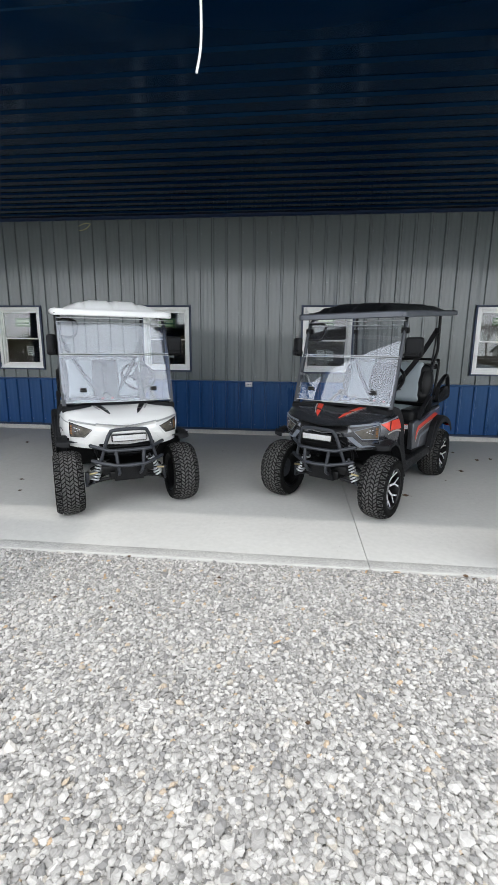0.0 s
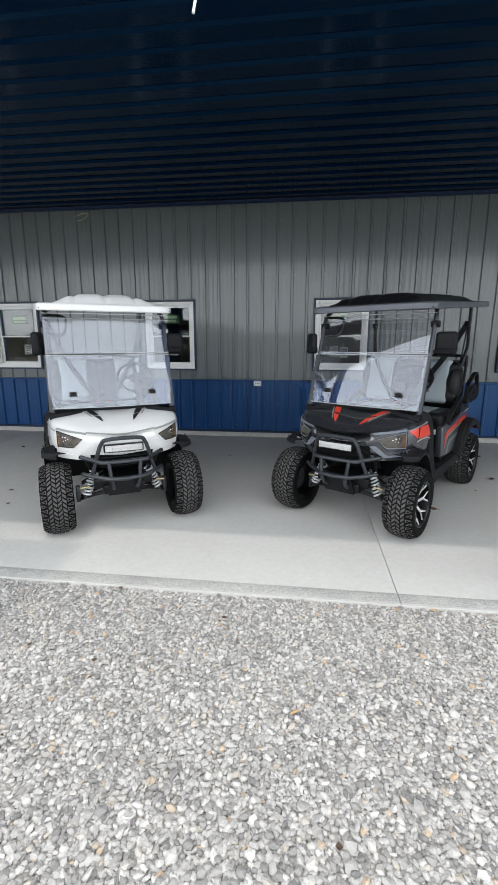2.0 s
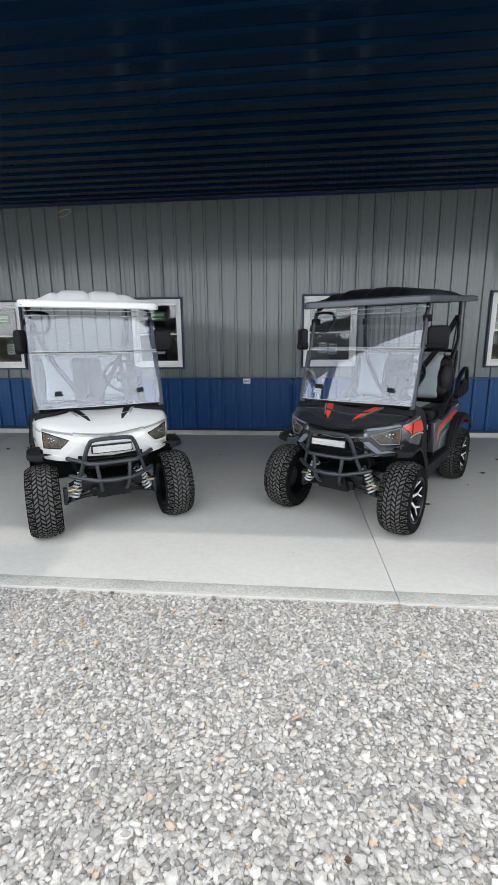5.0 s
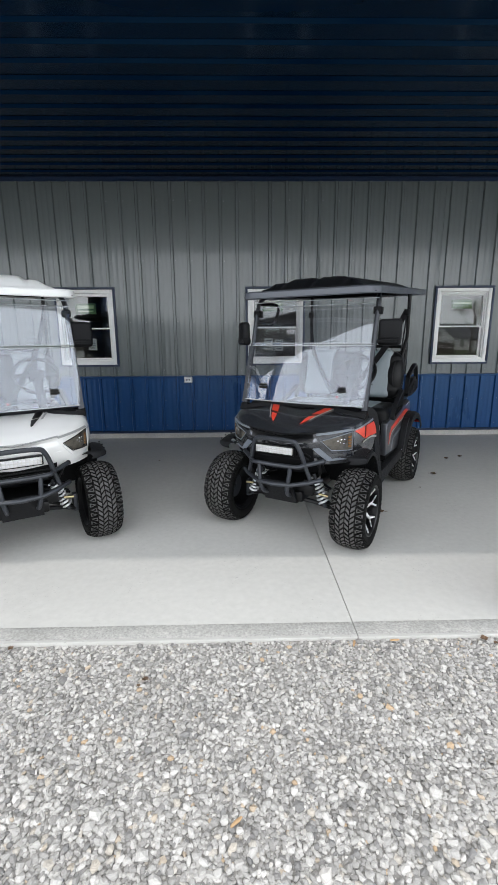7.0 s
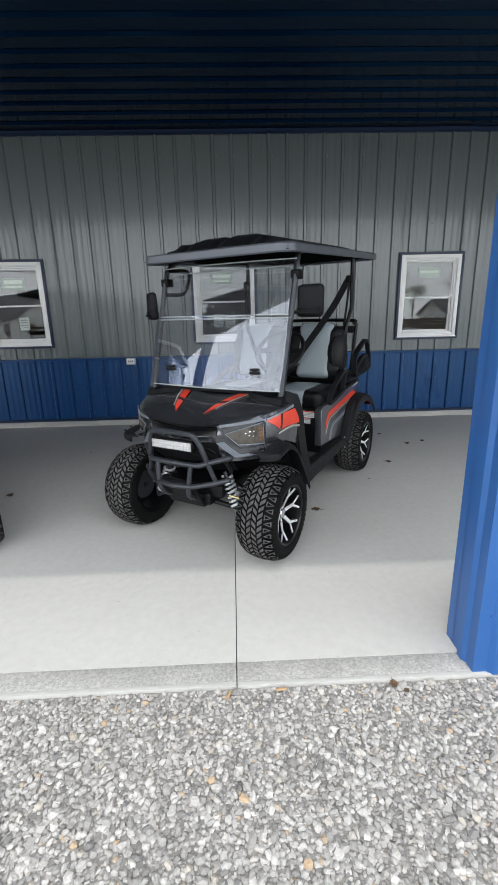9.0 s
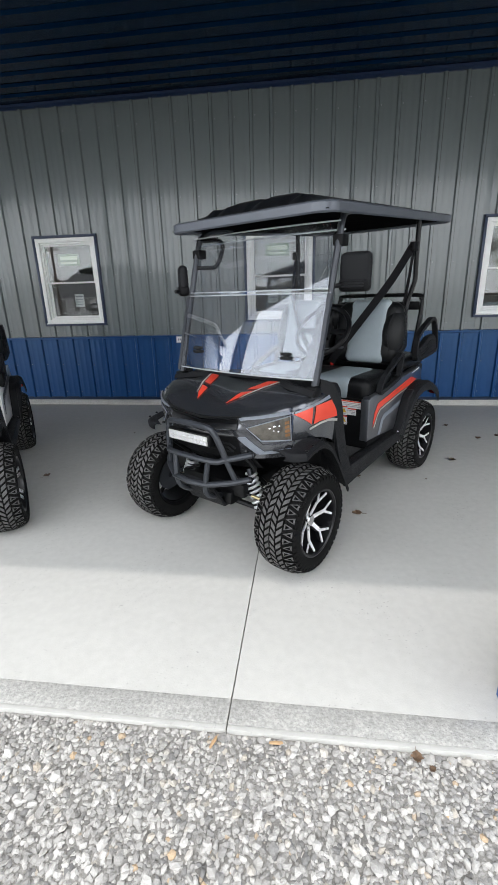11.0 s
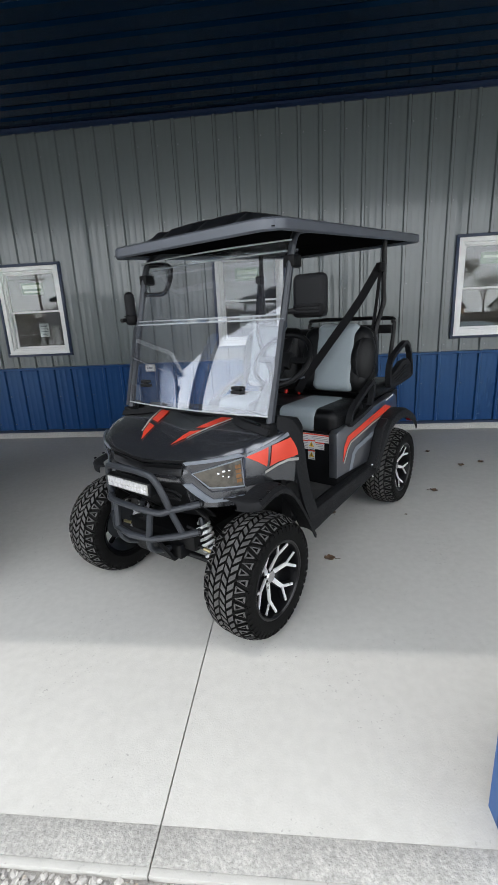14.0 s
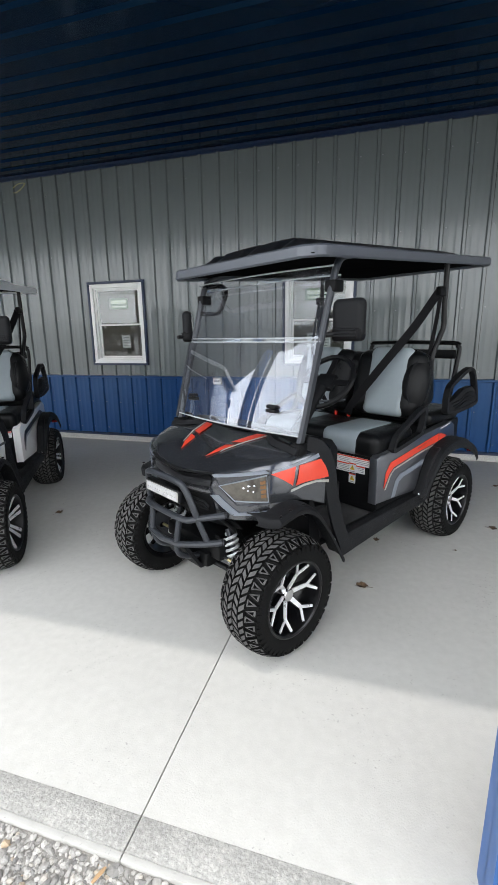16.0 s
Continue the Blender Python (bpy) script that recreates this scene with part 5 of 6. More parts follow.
        P("pillar_channel", sweep([(s * 0.515, ws_y(z) + 0.012, z) for z in (0.95, 1.40)], [(-0.012, -0.011), (0.012, -0.011), (0.012, 0.011), (-0.012, 0.011)]), "bumper", "", pl)
        P("pillar_foot", box((s * 0.50 - 0.03, -0.21, 0.885), (s * 0.50 + 0.03, -0.145, 0.945), 0.01), "black_plastic", "", pl)
        P("clamp", box((s * 0.505 - 0.03, ws_y(1.66) - 0.06, 1.635), (s * 0.505 + 0.03, ws_y(1.66) + 0.012, 1.69), 0.008), "black_plastic", "black windscreen clamp", pl)
        P("roof_bracket", box((s * 0.48 - 0.02, -0.72, zr + 0.002), (s * 0.48 + 0.02, -0.53, zr + 0.03), 0.006), "frame_black", "", pl)
        for z in (1.57, 1.51, 1.44):
            b = bmesh.new()
            bmesh.ops.create_cone(b, cap_ends=True, segments=10, radius1=0.006, radius2=0.0045, depth=0.02, matrix=pose(s * 0.50, ws_y(z) + 0.004, z, 90))
            P("pillar_bolt", b, "bumper", "", pl)
        yc = sheet_y(1.095) + BOW * (0.25 - 0.33 ** 2)
        cl = box((s * 0.33 - 0.032, yc - 0.008, 1.073), (s * 0.33 + 0.032, yc + 0.026, 1.090), 0.004)
        box((s * 0.33 - 0.026, yc - 0.008, 1.094), (s * 0.33 + 0.030, yc + 0.024, 1.110), 0.004, bm=cl)
        box((s * 0.33 - 0.010, yc, 1.088), (s * 0.33 + 0.012, yc + 0.018, 1.096), 0.002, bm=cl)
        P("windscreen_clip", cl, "frame_black", "black windscreen latch", seam)
        # mirrors on arms, the right one folded in
        turn = pose(0, 0, -0.03) if s < 0 else pose(cfg["mirror_x"], -0.352, -0.03, 0, 0, cfg["fold"]) @ pose(-0.602, 0.402, 0)
        MP = lambda nm, b, mt, lb="", pr=None: P(nm, move(b, turn), mt, lb, pr)
        mi = MP("side_mirror", box((s * 0.602 - 0.084, -0.432, 1.455), (s * 0.602 + 0.084, -0.372, 1.632), 0.029, 5), "textured_black", "black ribbed side mirror shell")
        MP("mirror_base", box((s * 0.598 - 0.084, -0.437, 1.44), (s * 0.598 + 0.08, -0.366, 1.508), 0.024, 4), "black_plastic", "", mi)
        for k in range(3):
            MP("mirror_rib", box((s * 0.598 - 0.066, -0.369, 1.462 + 0.014 * k), (s * 0.598 + 0.062, -0.362, 1.470 + 0.014 * k), 0.003), "textured_black", "", mi)
        MP("mirror_glass", box((s * 0.602 - 0.058, -0.434, 1.51), (s * 0.602 + 0.058, -0.430, 1.61), 0.002), "chrome", "mirror glass", mi)
        MP("mirror_arm", tube([(s * 0.505, -0.345, 1.47), (s * 0.56, -0.395, 1.475)], 0.012, 8, 0), "frame_black", "", mi)
    P("grab_loop", tube([(0.49, -0.43, 1.745), (0.40, -0.45, 1.742), (0.345, -0.45, 1.725), (0.335, -0.445, 1.68), (0.355, -0.42, 1.60), (0.40, -0.41, 1.578), (0.49, -0.375, 1.582)], 0.0135, 8, 5), "frame_black", "black grab loop on the pillar")

    # roof
    y0, y1, hw, z0, z1 = -0.205, -2.235, 0.545, 1.818, 1.955
    f = roof_shell(y0, y1, hw, z0, z1)
    us = [-1, -0.985, -0.96, -0.93, -0.9] + lin(-0.85, 0.85, 103) + [0.9, 0.93, 0.96, 0.985, 1]
    vs = [0, 0.01, 0.02, 0.035, 0.05] + lin(0.075, 0.925, 16) + [0.95, 0.965, 0.98, 0.99, 1]
    rf = P("roof", sheet(f, us, vs, 0.006), roofm, cfg["roof_label"])
    rim = [Vector(f(u, 0)) for u in us] + [Vector(f(1, v)) for v in vs[1:]] + [Vector(f(u, 1)) for u in us[::-1][1:]] + [Vector(f(-1, v)) for v in vs[::-1][1:-1]]
    lip = bmesh.new()
    c = sum(rim, Vector()) / len(rim)
    rings = []
    for q in rim:
        o = Vector((q.x - c.x, q.y - c.y, 0))
        o = Vector((math.copysign(min(1, max(0, abs(o.x) - hw + 0.1) / 0.1), o.x), math.copysign(min(1, max(0, abs(o.y) - abs(y1 - y0) / 2 + 0.1) / 0.1), o.y), 0)).normalized()
        rings.append([lip.verts.new(q + d) for d in (-0.03 * o + Vector((0, 0, 0.012)), 0.002 * o + Vector((0, 0, 0.006)), 0.012 * o + Vector((0, 0, -0.004)), 0.013 * o + Vector((0, 0, -0.042)), 0.004 * o + Vector((0, 0, -0.050)), -0.03 * o + Vector((0, 0, -0.044)))])
    for i in range(len(rings)):
        a, b = rings[i], rings[(i + 1) % len(rings)]
        for j in range(6):
            lip.faces.new((a[j], b[j], b[(j + 1) % 6], a[(j + 1) % 6]))
    bmesh.ops.recalc_face_normals(lip, faces=lip.faces[:])
    P("roof_lip", lip, lipm, cfg["lip_label"], rf)
    P("roof_lining", sheet(lambda u, v: (u * (hw - 0.012), y0 - 0.012 + (y1 - y0 + 0.024) * v, z0 + (z1 - z0) * v - 0.03 + 0.03 * (1 - u ** 4) * (1 - (2 * v - 1) ** 4)), lin(-1, 1, 13), lin(0, 1, 13), 0.004), "lining", "black roof lining", rf)

    # seat box and rear body
    ztop = lambda y: 0.752 + (-0.86 - y) * 0.075
    P("seat_box", box((-0.53, -1.45, 0.385), (0.53, -0.862, 0.745), 0.008), "black_plastic", "black seat base")
    P("rear_core", box((-0.47, -2.1, 0.60), (0.47, -1.45, 0.80), 0.01), "black_plastic")
    for s in (-1, 1):
        arch = [(-1.83 + 0.375 * math.cos(a), 0.29 + 0.375 * math.sin(a)) for a in lin(radians(18), radians(92), 14)]
        q = P("rear_quarter", prism([(-0.835, 0.455), (-0.832, 0.735), (-0.855, ztop(-0.855)), (-1.4, ztop(-1.4)), (-1.80, ztop(-1.80)), (-1.86, 0.79), (-1.88, 0.68)] + arch[::-1] + [(-1.455, 0.41)], "x", s * 0.485, s * 0.54, 0.008), cfg["quarter"], cfg["body_label"])
        P("front_edge", box((s * 0.512 - 0.028, -0.842, 0.452), (s * 0.512 + 0.028, -0.828, 0.738), 0.006), cfg["quarter"], "", q)
        x = s * 0.5422
        for nm, poly, mt in cfg["quarter_decals"]:
            P(nm, prism(poly, "x", x, x + s * 0.002), mt, cfg["decal_label"], q)
        # rear flare
        bm = bmesh.new()
        rows = []
        path = curve_points([(0, -1.33, 0.37), (0, -1.37, 0.47), (0, -1.43, 0.59), (0, -1.53, 0.675), (0, -1.70, 0.708), (0, -1.86, 0.692), (0, -2.00, 0.640), (0, -2.09, 0.585), (0, -2.13, 0.54)], 4)
        for i, (_, yy, zz) in enumerate(path):
            k = min(1, i / 8)
            rows.append([(s * 0.53, yy, zz + 0.012), (s * (0.575 + 0.03 * k), yy, zz + 0.010), (s * (0.592 + 0.035 * k), yy, zz - 0.004), (s * (0.600 + 0.035 * k), yy, zz - 0.04), (s * (0.592 + 0.035 * k), yy, zz - 0.066)])
        v = [[bm.verts.new(c) for c in rw] for rw in rows]
        for i in range(len(v) - 1):
            for j in range(4):
                bm.faces.new((v[i][j], v[i + 1][j], v[i + 1][j + 1], v[i][j + 1]))
        bmesh.ops.recalc_face_normals(bm, faces=bm.faces[:])
        bmesh.ops.solidify(bm, geom=bm.faces[:], thickness=0.006)
        fl = P("rear_fender", bm, "textured_black", "black plastic fender flare")
        P("fender_foot", prism([(-1.40, 0.345), (-1.27, 0.40), (-1.33, 0.47), (-1.36, 0.545), (-1.42, 0.64), (-1.50, 0.69), (-1.56, 0.68), (-1.47, 0.60), (-1.43, 0.50)], "x", s * 0.541, s * 0.602, 0.008), "textured_black", "", fl)
        P("marker_lamp", box((s * 0.58 - 0.03, -2.145, 0.545), (s * 0.58 + 0.03, -2.10, 0.575), 0.006), "red_lens", "red marker lamp", fl)
        for yy, zz in ((-1.28, 0.415), (-1.30, 0.325)):
            b = bmesh.new()
            bmesh.ops.create_uvsphere(b, u_segments=8, v_segments=5, radius=0.008, matrix=Matrix.Translation((s * 0.586, yy, zz)))
            P("bolt", b, "chrome", "", q)
        # hip rail beside the seat
        hr = P("hip_rail", sweep(curve_points([(s * 0.545, -0.975, 0.765), (s * 0.545, -1.0, 0.82), (s * 0.545, -1.06, 0.865), (s * 0.54, -1.30, 0.96), (s * 0.54, -1.355, 0.965), (s * 0.54, -1.36, 0.93), (s * 0.545, -1.315, 0.83), (s * 0.545, -1.27, 0.805), (s * 0.545, -1.03, 0.765)], 5, True), [(-0.013, -0.018), (0.013, -0.018), (0.013, 0.018), (-0.013, 0.018)], True, up=(1, 0, 0)), "textured_black", "black plastic hip rail")
        # rear roof post, belts, rear arm rest
        P("rear_pillar", tube([(s * 0.50, -1.60, 1.92), (s * 0.50, -1.61, 1.60), (s * 0.50, -1.62, 1.48), (s * 0.492, -1.585, 1.40), (s * 0.48, -1.53, 1.25), (s * 0.475, -1.50, 0.80)], 0.017, 10, 5), "frame_black", "black tubular rear pillar")
        bl = P("seat_belt", band([(s * 0.485, -1.55, 1.70), (s * 0.41, -1.40, 1.48), (s * 0.30, -1.255, 1.26), (s * 0.13, -1.175, 1.0), (s * 0.06, -1.20, 0.90)], 0.052, 0.003, 6, up=(-s * 0.72, 0.34, 0.59)), "belt", "black seat belt")
        P("belt_guide", box((s * 0.49 - 0.022, -1.60, 1.67), (s * 0.49 + 0.022, -1.53, 1.73), 0.01), "black_plastic", "", bl)
        P("belt_return", band([(s * 0.49, -1.565, 1.68), (s * 0.478, -1.54, 1.45), (s * 0.46, -1.50, 1.2)], 0.05, 0.003, 5, up=(0, 1, 0)), "belt", "", bl)
        P("buckle", box((s * 0.055 - 0.011, -1.235, 0.875), (s * 0.055 + 0.011, -1.215, 0.905), 0.004), "red_lens", "red belt buckle", bl)
        ar = P("rear_armrest", sweep(curve_points([(s * 0.515, -1.735, 0.95), (s * 0.515, -1.745, 1.03), (s * 0.515, -1.80, 1.085), (s * 0.515, -2.03, 1.168), (s * 0.515, -2.12, 1.165), (s * 0.515, -2.18, 1.11), (s * 0.515, -2.25, 0.95), (s * 0.515, -2.21, 0.90), (s * 0.515, -1.79, 0.88)], 5, True), [(-0.014, -0.02), (0.014, -0.02), (0.014, 0.02), (-0.014, 0.02)], True, up=(1, 0, 0)), "textured_black", "black plastic rear armrest")
        P("armrest_plate", prism([(-1.75, 0.865), (-1.75, 0.955), (-1.88, 0.985), (-2.0, 1.035), (-2.14, 1.045), (-2.22, 1.0), (-2.25, 0.93), (-2.21, 0.875)], "x", s * 0.485, s * 0.53, 0.008), "textured_black", "", ar)
        for k in range(3):
            P("armrest_rib", tube([(s * 0.531, -1.80 - 0.03 * k, 0.945 - 0.022 * k), (s * 0.531, -1.95, 0.965 - 0.024 * k), (s * 0.531, -2.06, 1.0 - 0.03 * k), (s * 0.531, -2.18, 0.99 - 0.034 * k)], 0.005, 6, 4), "black_plastic", "", ar)
    # labels on the seat base
    yf = -0.862
    lab = P("warning_label", box((-0.332, yf + 0.0005, 0.605), (-0.13, yf + 0.0015, 0.711)), "label_white", "white warning label with red header")
    lab2 = P("warning_label", box((-0.468, yf + 0.0005, 0.660), (-0.333, yf + 0.0015, 0.711)), "label_white", "white warning label with red header")
    lab3 = P("warning_label", box((-0.437, yf + 0.0005, 0.612), (-0.374, yf + 0.0015, 0.6595)), "label_white", "white warning label with red header")
    for x0, x1, z0, lb in ((-0.332, -0.13, 0.702, lab), (-0.332, -0.225, 0.655, lab), (-0.468, -0.333, 0.702, lab2), (-0.437, -0.374, 0.651, lab3)):
        P("label_header", box((x0, yf + 0.0012, z0), (x1, yf + 0.0024, z0 + 0.008)), "red_decal", "", lb)
    P("label_rule", box((-0.226, yf + 0.0012, 0.605), (-0.2245, yf + 0.0022, 0.70)), "label_text", "", lab)
    for x0, x1, z0, k, lb in ((-0.325, -0.232, 0.692, 3, lab), (-0.325, -0.232, 0.645, 4, lab), (-0.218, -0.137, 0.692, 8, lab), (-0.462, -0.34, 0.692, 3, lab2), (-0.432, -0.379, 0.642, 3, lab3)):
        for q in range(k):
            P("label_print", box((x0, yf + 0.0012, z0 - 0.0105 * q), (x1 - 0.012 * (q % 3), yf + 0.0022, z0 + 0.003 - 0.0105 * q)), "label_text", "", lb)
    for z in (0.607, 0.540):
        l2 = P("warning_label", box((-0.3735, yf + 0.0016, z), (-0.325, yf + 0.0026, z + 0.062)), "label_white", "white hazard label with yellow triangle")
        P("hazard_triangle", prism([(-0.367, z + 0.018), (-0.331, z + 0.018), (-0.349, z + 0.050)], "y", yf + 0.0024, yf + 0.0036), "label_yellow", "", l2)
        P("hazard_mark", box((-0.3505, yf + 0.0034, z + 0.023), (-0.3475, yf + 0.0044, z + 0.041)), "black_decal", "", l2)
        P("label_print", box((-0.368, yf + 0.0024, z + 0.006), (-0.331, yf + 0.0034, z + 0.010)), "label_text", "", l2)
        P("label_header", box((-0.3735, yf + 0.0024, z + 0.054), (-0.325, yf + 0.0036, z + 0.062)), "red_decal", "", l2)

    # seats: cushions and backs, front and rear
    def pad(name, lo, hi, r, mtl, label="", turn=None, parent=None):
        b = box(lo, hi, r, 6)
        if turn:
            b = move(b, turn)
        return P(name, b, mtl, label, parent)
    cu = pad("seat_cushion", (-0.515, -1.31, 0.715), (0.515, -0.84, 0.866), 0.055, "vinyl_black", "black and grey vinyl bench seat")
    for s in (-1, 1):
        pad("cushion_panel", (s * 0.255 - 0.155, -1.30, 0.717), (s * 0.255 + 0.155, -0.834, 0.872), 0.057, "vinyl_grey", "grey vinyl seat panel", None, cu)
    lean = pose(0, -1.30, 0.88, 14)
    for s in (-1, 1):
        bk = pad("backrest", (s * 0.262 - 0.25, -0.11, 0.02), (s * 0.262 + 0.25, 0.06, 0.47), 0.083, "vinyl_black", "black vinyl seat back with grey panel", lean)
        pad("back_panel", (s * 0.285 - 0.155, -0.035, 0.022), (s * 0.285 + 0.155, 0.068, 0.478), 0.05, "vinyl_grey", "grey vinyl back panel", lean, bk)
        b = move(lathe([(0.020, 0.001), (0.019, 0.04), (0.014, 0.07), (0.006, 0.09), (-0.006, 0.10), (-0.03, 0.10)], 28, closed=False), lean @ pose(s * 0.485, 0.0, 0.25, 0, 0, s * 27) @ Matrix.Diagonal((s * 1.9, 0.92, 1.75, 1)))
        P("side_bolster", b, "vinyl_black", "", bk)
        ring = sweep([(s * 0.010, 0.084 * math.cos(a), 0.160 * math.sin(a)) for a in lin(0, 2 * math.pi, 33)[:-1]], circle(0.004, 6), True)
        P("piping", move(ring, lean @ pose(s * 0.485, 0.0, 0.25, 0, 0, s * 27)), "textured_black", "", bk)
    back = pose(0, -1.46, 0.88, -10)
    rb = pad("rear_backrest", (-0.515, -0.16, 0.05), (0.515, 0.04, 0.43), 0.085, "vinyl_black", "black vinyl rear seat back", back)
    rc = pad("rear_cushion", (-0.48, -2.08, 0.80), (0.48, -1.58, 0.90), 0.045, "vinyl_black", "black vinyl rear seat cushion")
    gb = P("rear_grab_bar", tube([(-0.385, -2.06, 0.85), (-0.39, -2.18, 1.27), (-0.375, -2.19, 1.335), (-0.32, -2.19, 1.362), (0.32, -2.19, 1.362), (0.375, -2.19, 1.335), (0.39, -2.18, 1.27), (0.385, -2.06, 0.85)], 0.017, 10, 4), "frame_black", "black tubular rear grab bar")
    P("bar_plate", box((-0.37, -2.195, 1.24), (0.37, -2.170, 1.31), 0.01), "black_plastic", "", gb)
    P("rear_step", box((-0.40, -2.42, 0.36), (0.40, -2.1, 0.39), 0.01), "textured_black", "black rear foot plate")
    for s in (-1, 1):
        P("step_arm", tube([(s * 0.3, -2.0, 0.42), (s * 0.3, -2.2, 0.375), (s * 0.3, -2.4, 0.375)], 0.014, 8, 3), "frame_black")
    P("front_mud_panel", box((-0.30, -0.36, 0.38), (0.30, -0.30, 0.62), 0.01), "black_plastic")
    return cart


DARK = dict(label="gunmetal grey lifted golf cart with red decals and black roof", body_label="gunmetal metallic body panel", lift=0.03, grille=0.46, slat=0.665, mouth=True, curl=0.23, mirror_x=0.612, fold=-41, paint="paint_dark", quarter="paint_grey", roof="roof_dark", lip="roof_edge", lipline="black_plastic",
            roof_label="matt black moulded roof", lip_label="grey metallic roof lip", wing="steel_blue", wing_label="wing trim, pale with sky reflection put into its colour", brow="steel_blue", lamptrim="steel_blue", wheel="branched", decal_label="red and silver vinyl decal",
            hood_decals=[("hood_decal", ((0.58, 0.085), (0.61, -0.03), (0.84, -0.045), (0.76, 0.03)), "red_decal"), ("hood_decal", ((0.62, -0.065), (0.74, -0.20), (0.98, -0.205), (0.86, -0.078)), "red_decal"), ("hood_pinstripe", ((0.80, 0.03), (1.02, -0.215), (1.07, -0.215), (0.84, 0.03)), "silver_decal")],
            front_decals=[(((0.006, 0.08), (-0.12, 0.02), (-0.095, 0.50), (-0.05, 0.30)), "red_decal"), (((-0.145, 0.02), (-0.31, 0.0), (-0.328, 0.40), (-0.115, 0.52)), "red_decal"), (((-0.085, 0.60), (-0.24, 0.46), (-0.24, 0.52), (-0.085, 0.67)), "silver_decal"), (((-0.24, 0.46), (-0.335, 0.46), (-0.335, 0.52), (-0.24, 0.52)), "silver_decal"), (((-0.0, 0.02), (-0.33, -0.17), (-0.33, -0.07), (-0.0, 0.07)), "steel_blue")],
            quarter_decals=[("red_stripe", [(-0.905, 0.54), (-0.92, 0.63), (-0.97, 0.687), (-1.60, 0.766), (-1.60, 0.712), (-1.335, 0.690), (-1.01, 0.650), (-0.965, 0.62)], "red_decal"), ("red_tail", [(-1.615, 0.767), (-1.735, 0.732), (-1.615, 0.713)], "red_decal"), ("pinstripe", [(-0.915, 0.525), (-0.968, 0.608), (-1.015, 0.64), (-1.335, 0.681), (-1.52, 0.697), (-1.52, 0.688), (-1.335, 0.671), (-1.02, 0.63), (-0.98, 0.60), (-0.93, 0.525)], "silver_decal"), ("grey_stripe", [(-1.0, 0.455), (-1.04, 0.555), (-1.09, 0.588), (-1.40, 0.622), (-1.42, 0.590), (-1.135, 0.560), (-1.085, 0.54), (-1.045, 0.452)], "steel_blue"), ("logo_bars", [(-1.30, 0.706), (-1.30, 0.718), (-1.50, 0.742), (-1.50, 0.730)], "paint_grey"), ("logo_bars", [(-1.62, 0.792), (-1.62, 0.80), (-1.77, 0.818), (-1.77, 0.81)], "label_white")])
WHITE = dict(DARK, label="pearl white lifted golf cart with black decals and white roof", body_label="pearl white body panel", lift=0.03, grille=0.80, slat=0.60, mouth=False, curl=0.07, mirror_x=0.565, fold=72, paint="paint_white", quarter="paint_white", roof="roof_white", lip="roof_white", lipline="groove",
             roof_label="white moulded roof with raised ridges", lip_label="white roof lip", wing="paint_white", wing_label="white wing moulding", brow="groove", lamptrim="black_plastic", wheel="twin", decal_label="black vinyl decal",
             hood_decals=[("hood_decal", ((0.62, 0.03), (0.60, -0.065), (0.82, -0.08), (0.70, 0.015)), "black_decal"), ("hood_decal", ((0.62, -0.085), (0.72, -0.215), (0.94, -0.215), (0.84, -0.10)), "black_decal"), ("hood_pinstripe", ((0.88, -0.06), (1.0, -0.215), (1.06, -0.215), (0.94, -0.06)), "groove")],
             front_decals=[(((0.02, 0.10), (-0.34, -0.06), (-0.34, 0.0), (0.02, 0.16)), "groove"), (((-0.12, 0.62), (-0.345, 0.42), (-0.345, 0.5), (-0.12, 0.7)), "black_decal")],
             quarter_decals=[("black_stripe", DARK["quarter_decals"][0][1], "black_decal"), ("pinstripe", DARK["quarter_decals"][2][1], "groove"), ("black_tail", DARK["quarter_decals"][1][1], "black_decal")])


def cart_pose(x, y, rz):
    return Matrix.Translation((x, y, floor_z(y))) @ pose(0, 0, 0, math.degrees(math.atan(SLOPE))) @ pose(0, 0, 0, 0, 0, rz)


golf_cart(cart_pose(1.308, 6.07, 148.9), DARK)
golf_cart(cart_pose(-0.655, 5.79, 210.5), WHITE)


# ---- small things on the wall, the ceiling and the floor ----
outlet = thing("outlet_box", "grey weatherproof outlet box on the wall at the wainscot", "outlet", pose(0.145, WALL - 0.03, 0.945))
part("cover", box((-0.062, -0.035, -0.045), (0.062, 0.004, 0.045), 0.008), M["plate"], outlet)
part("lid_frame", box((-0.05, -0.041, -0.033), (0.05, -0.033, 0.033), 0.004), M["vinyl"], outlet, "pale raised lid")
for x in (-0.025, 0.0, 0.025):
    part("socket_slot", box((x - 0.009, -0.0435, -0.012), (x + 0.009, -0.0405, 0.014), 0.002), M["label_text"], outlet, "dark socket opening")

cable = thing("hanging_cable", "white cable end hanging from the porch ceiling", "cable", pose(0.292, 4.85, CEIL))
part("sheath", tube([(0.024, 0.0, -0.02), (0.032, 0.0, -0.2), (0.027, 0.005, -0.40), (0.0, 0.0, -0.541)], 0.008, 8, 5), M["wire"], cable)

twine = thing("wire_loop", "thin yellow wire loop stuck out of the wall", "wire", pose(-2.68, WALL - 0.02, 3.53))
part("loop", tube([(-0.12, 0.012, -0.03), (-0.04, -0.03, -0.055), (0.08, -0.05, -0.02), (0.12, -0.03, 0.045), (0.02, -0.03, 0.05), (-0.1, 0.0, 0.02)], 0.004, 6, 5), M["twine"], twine)

# signs and papers in the windows


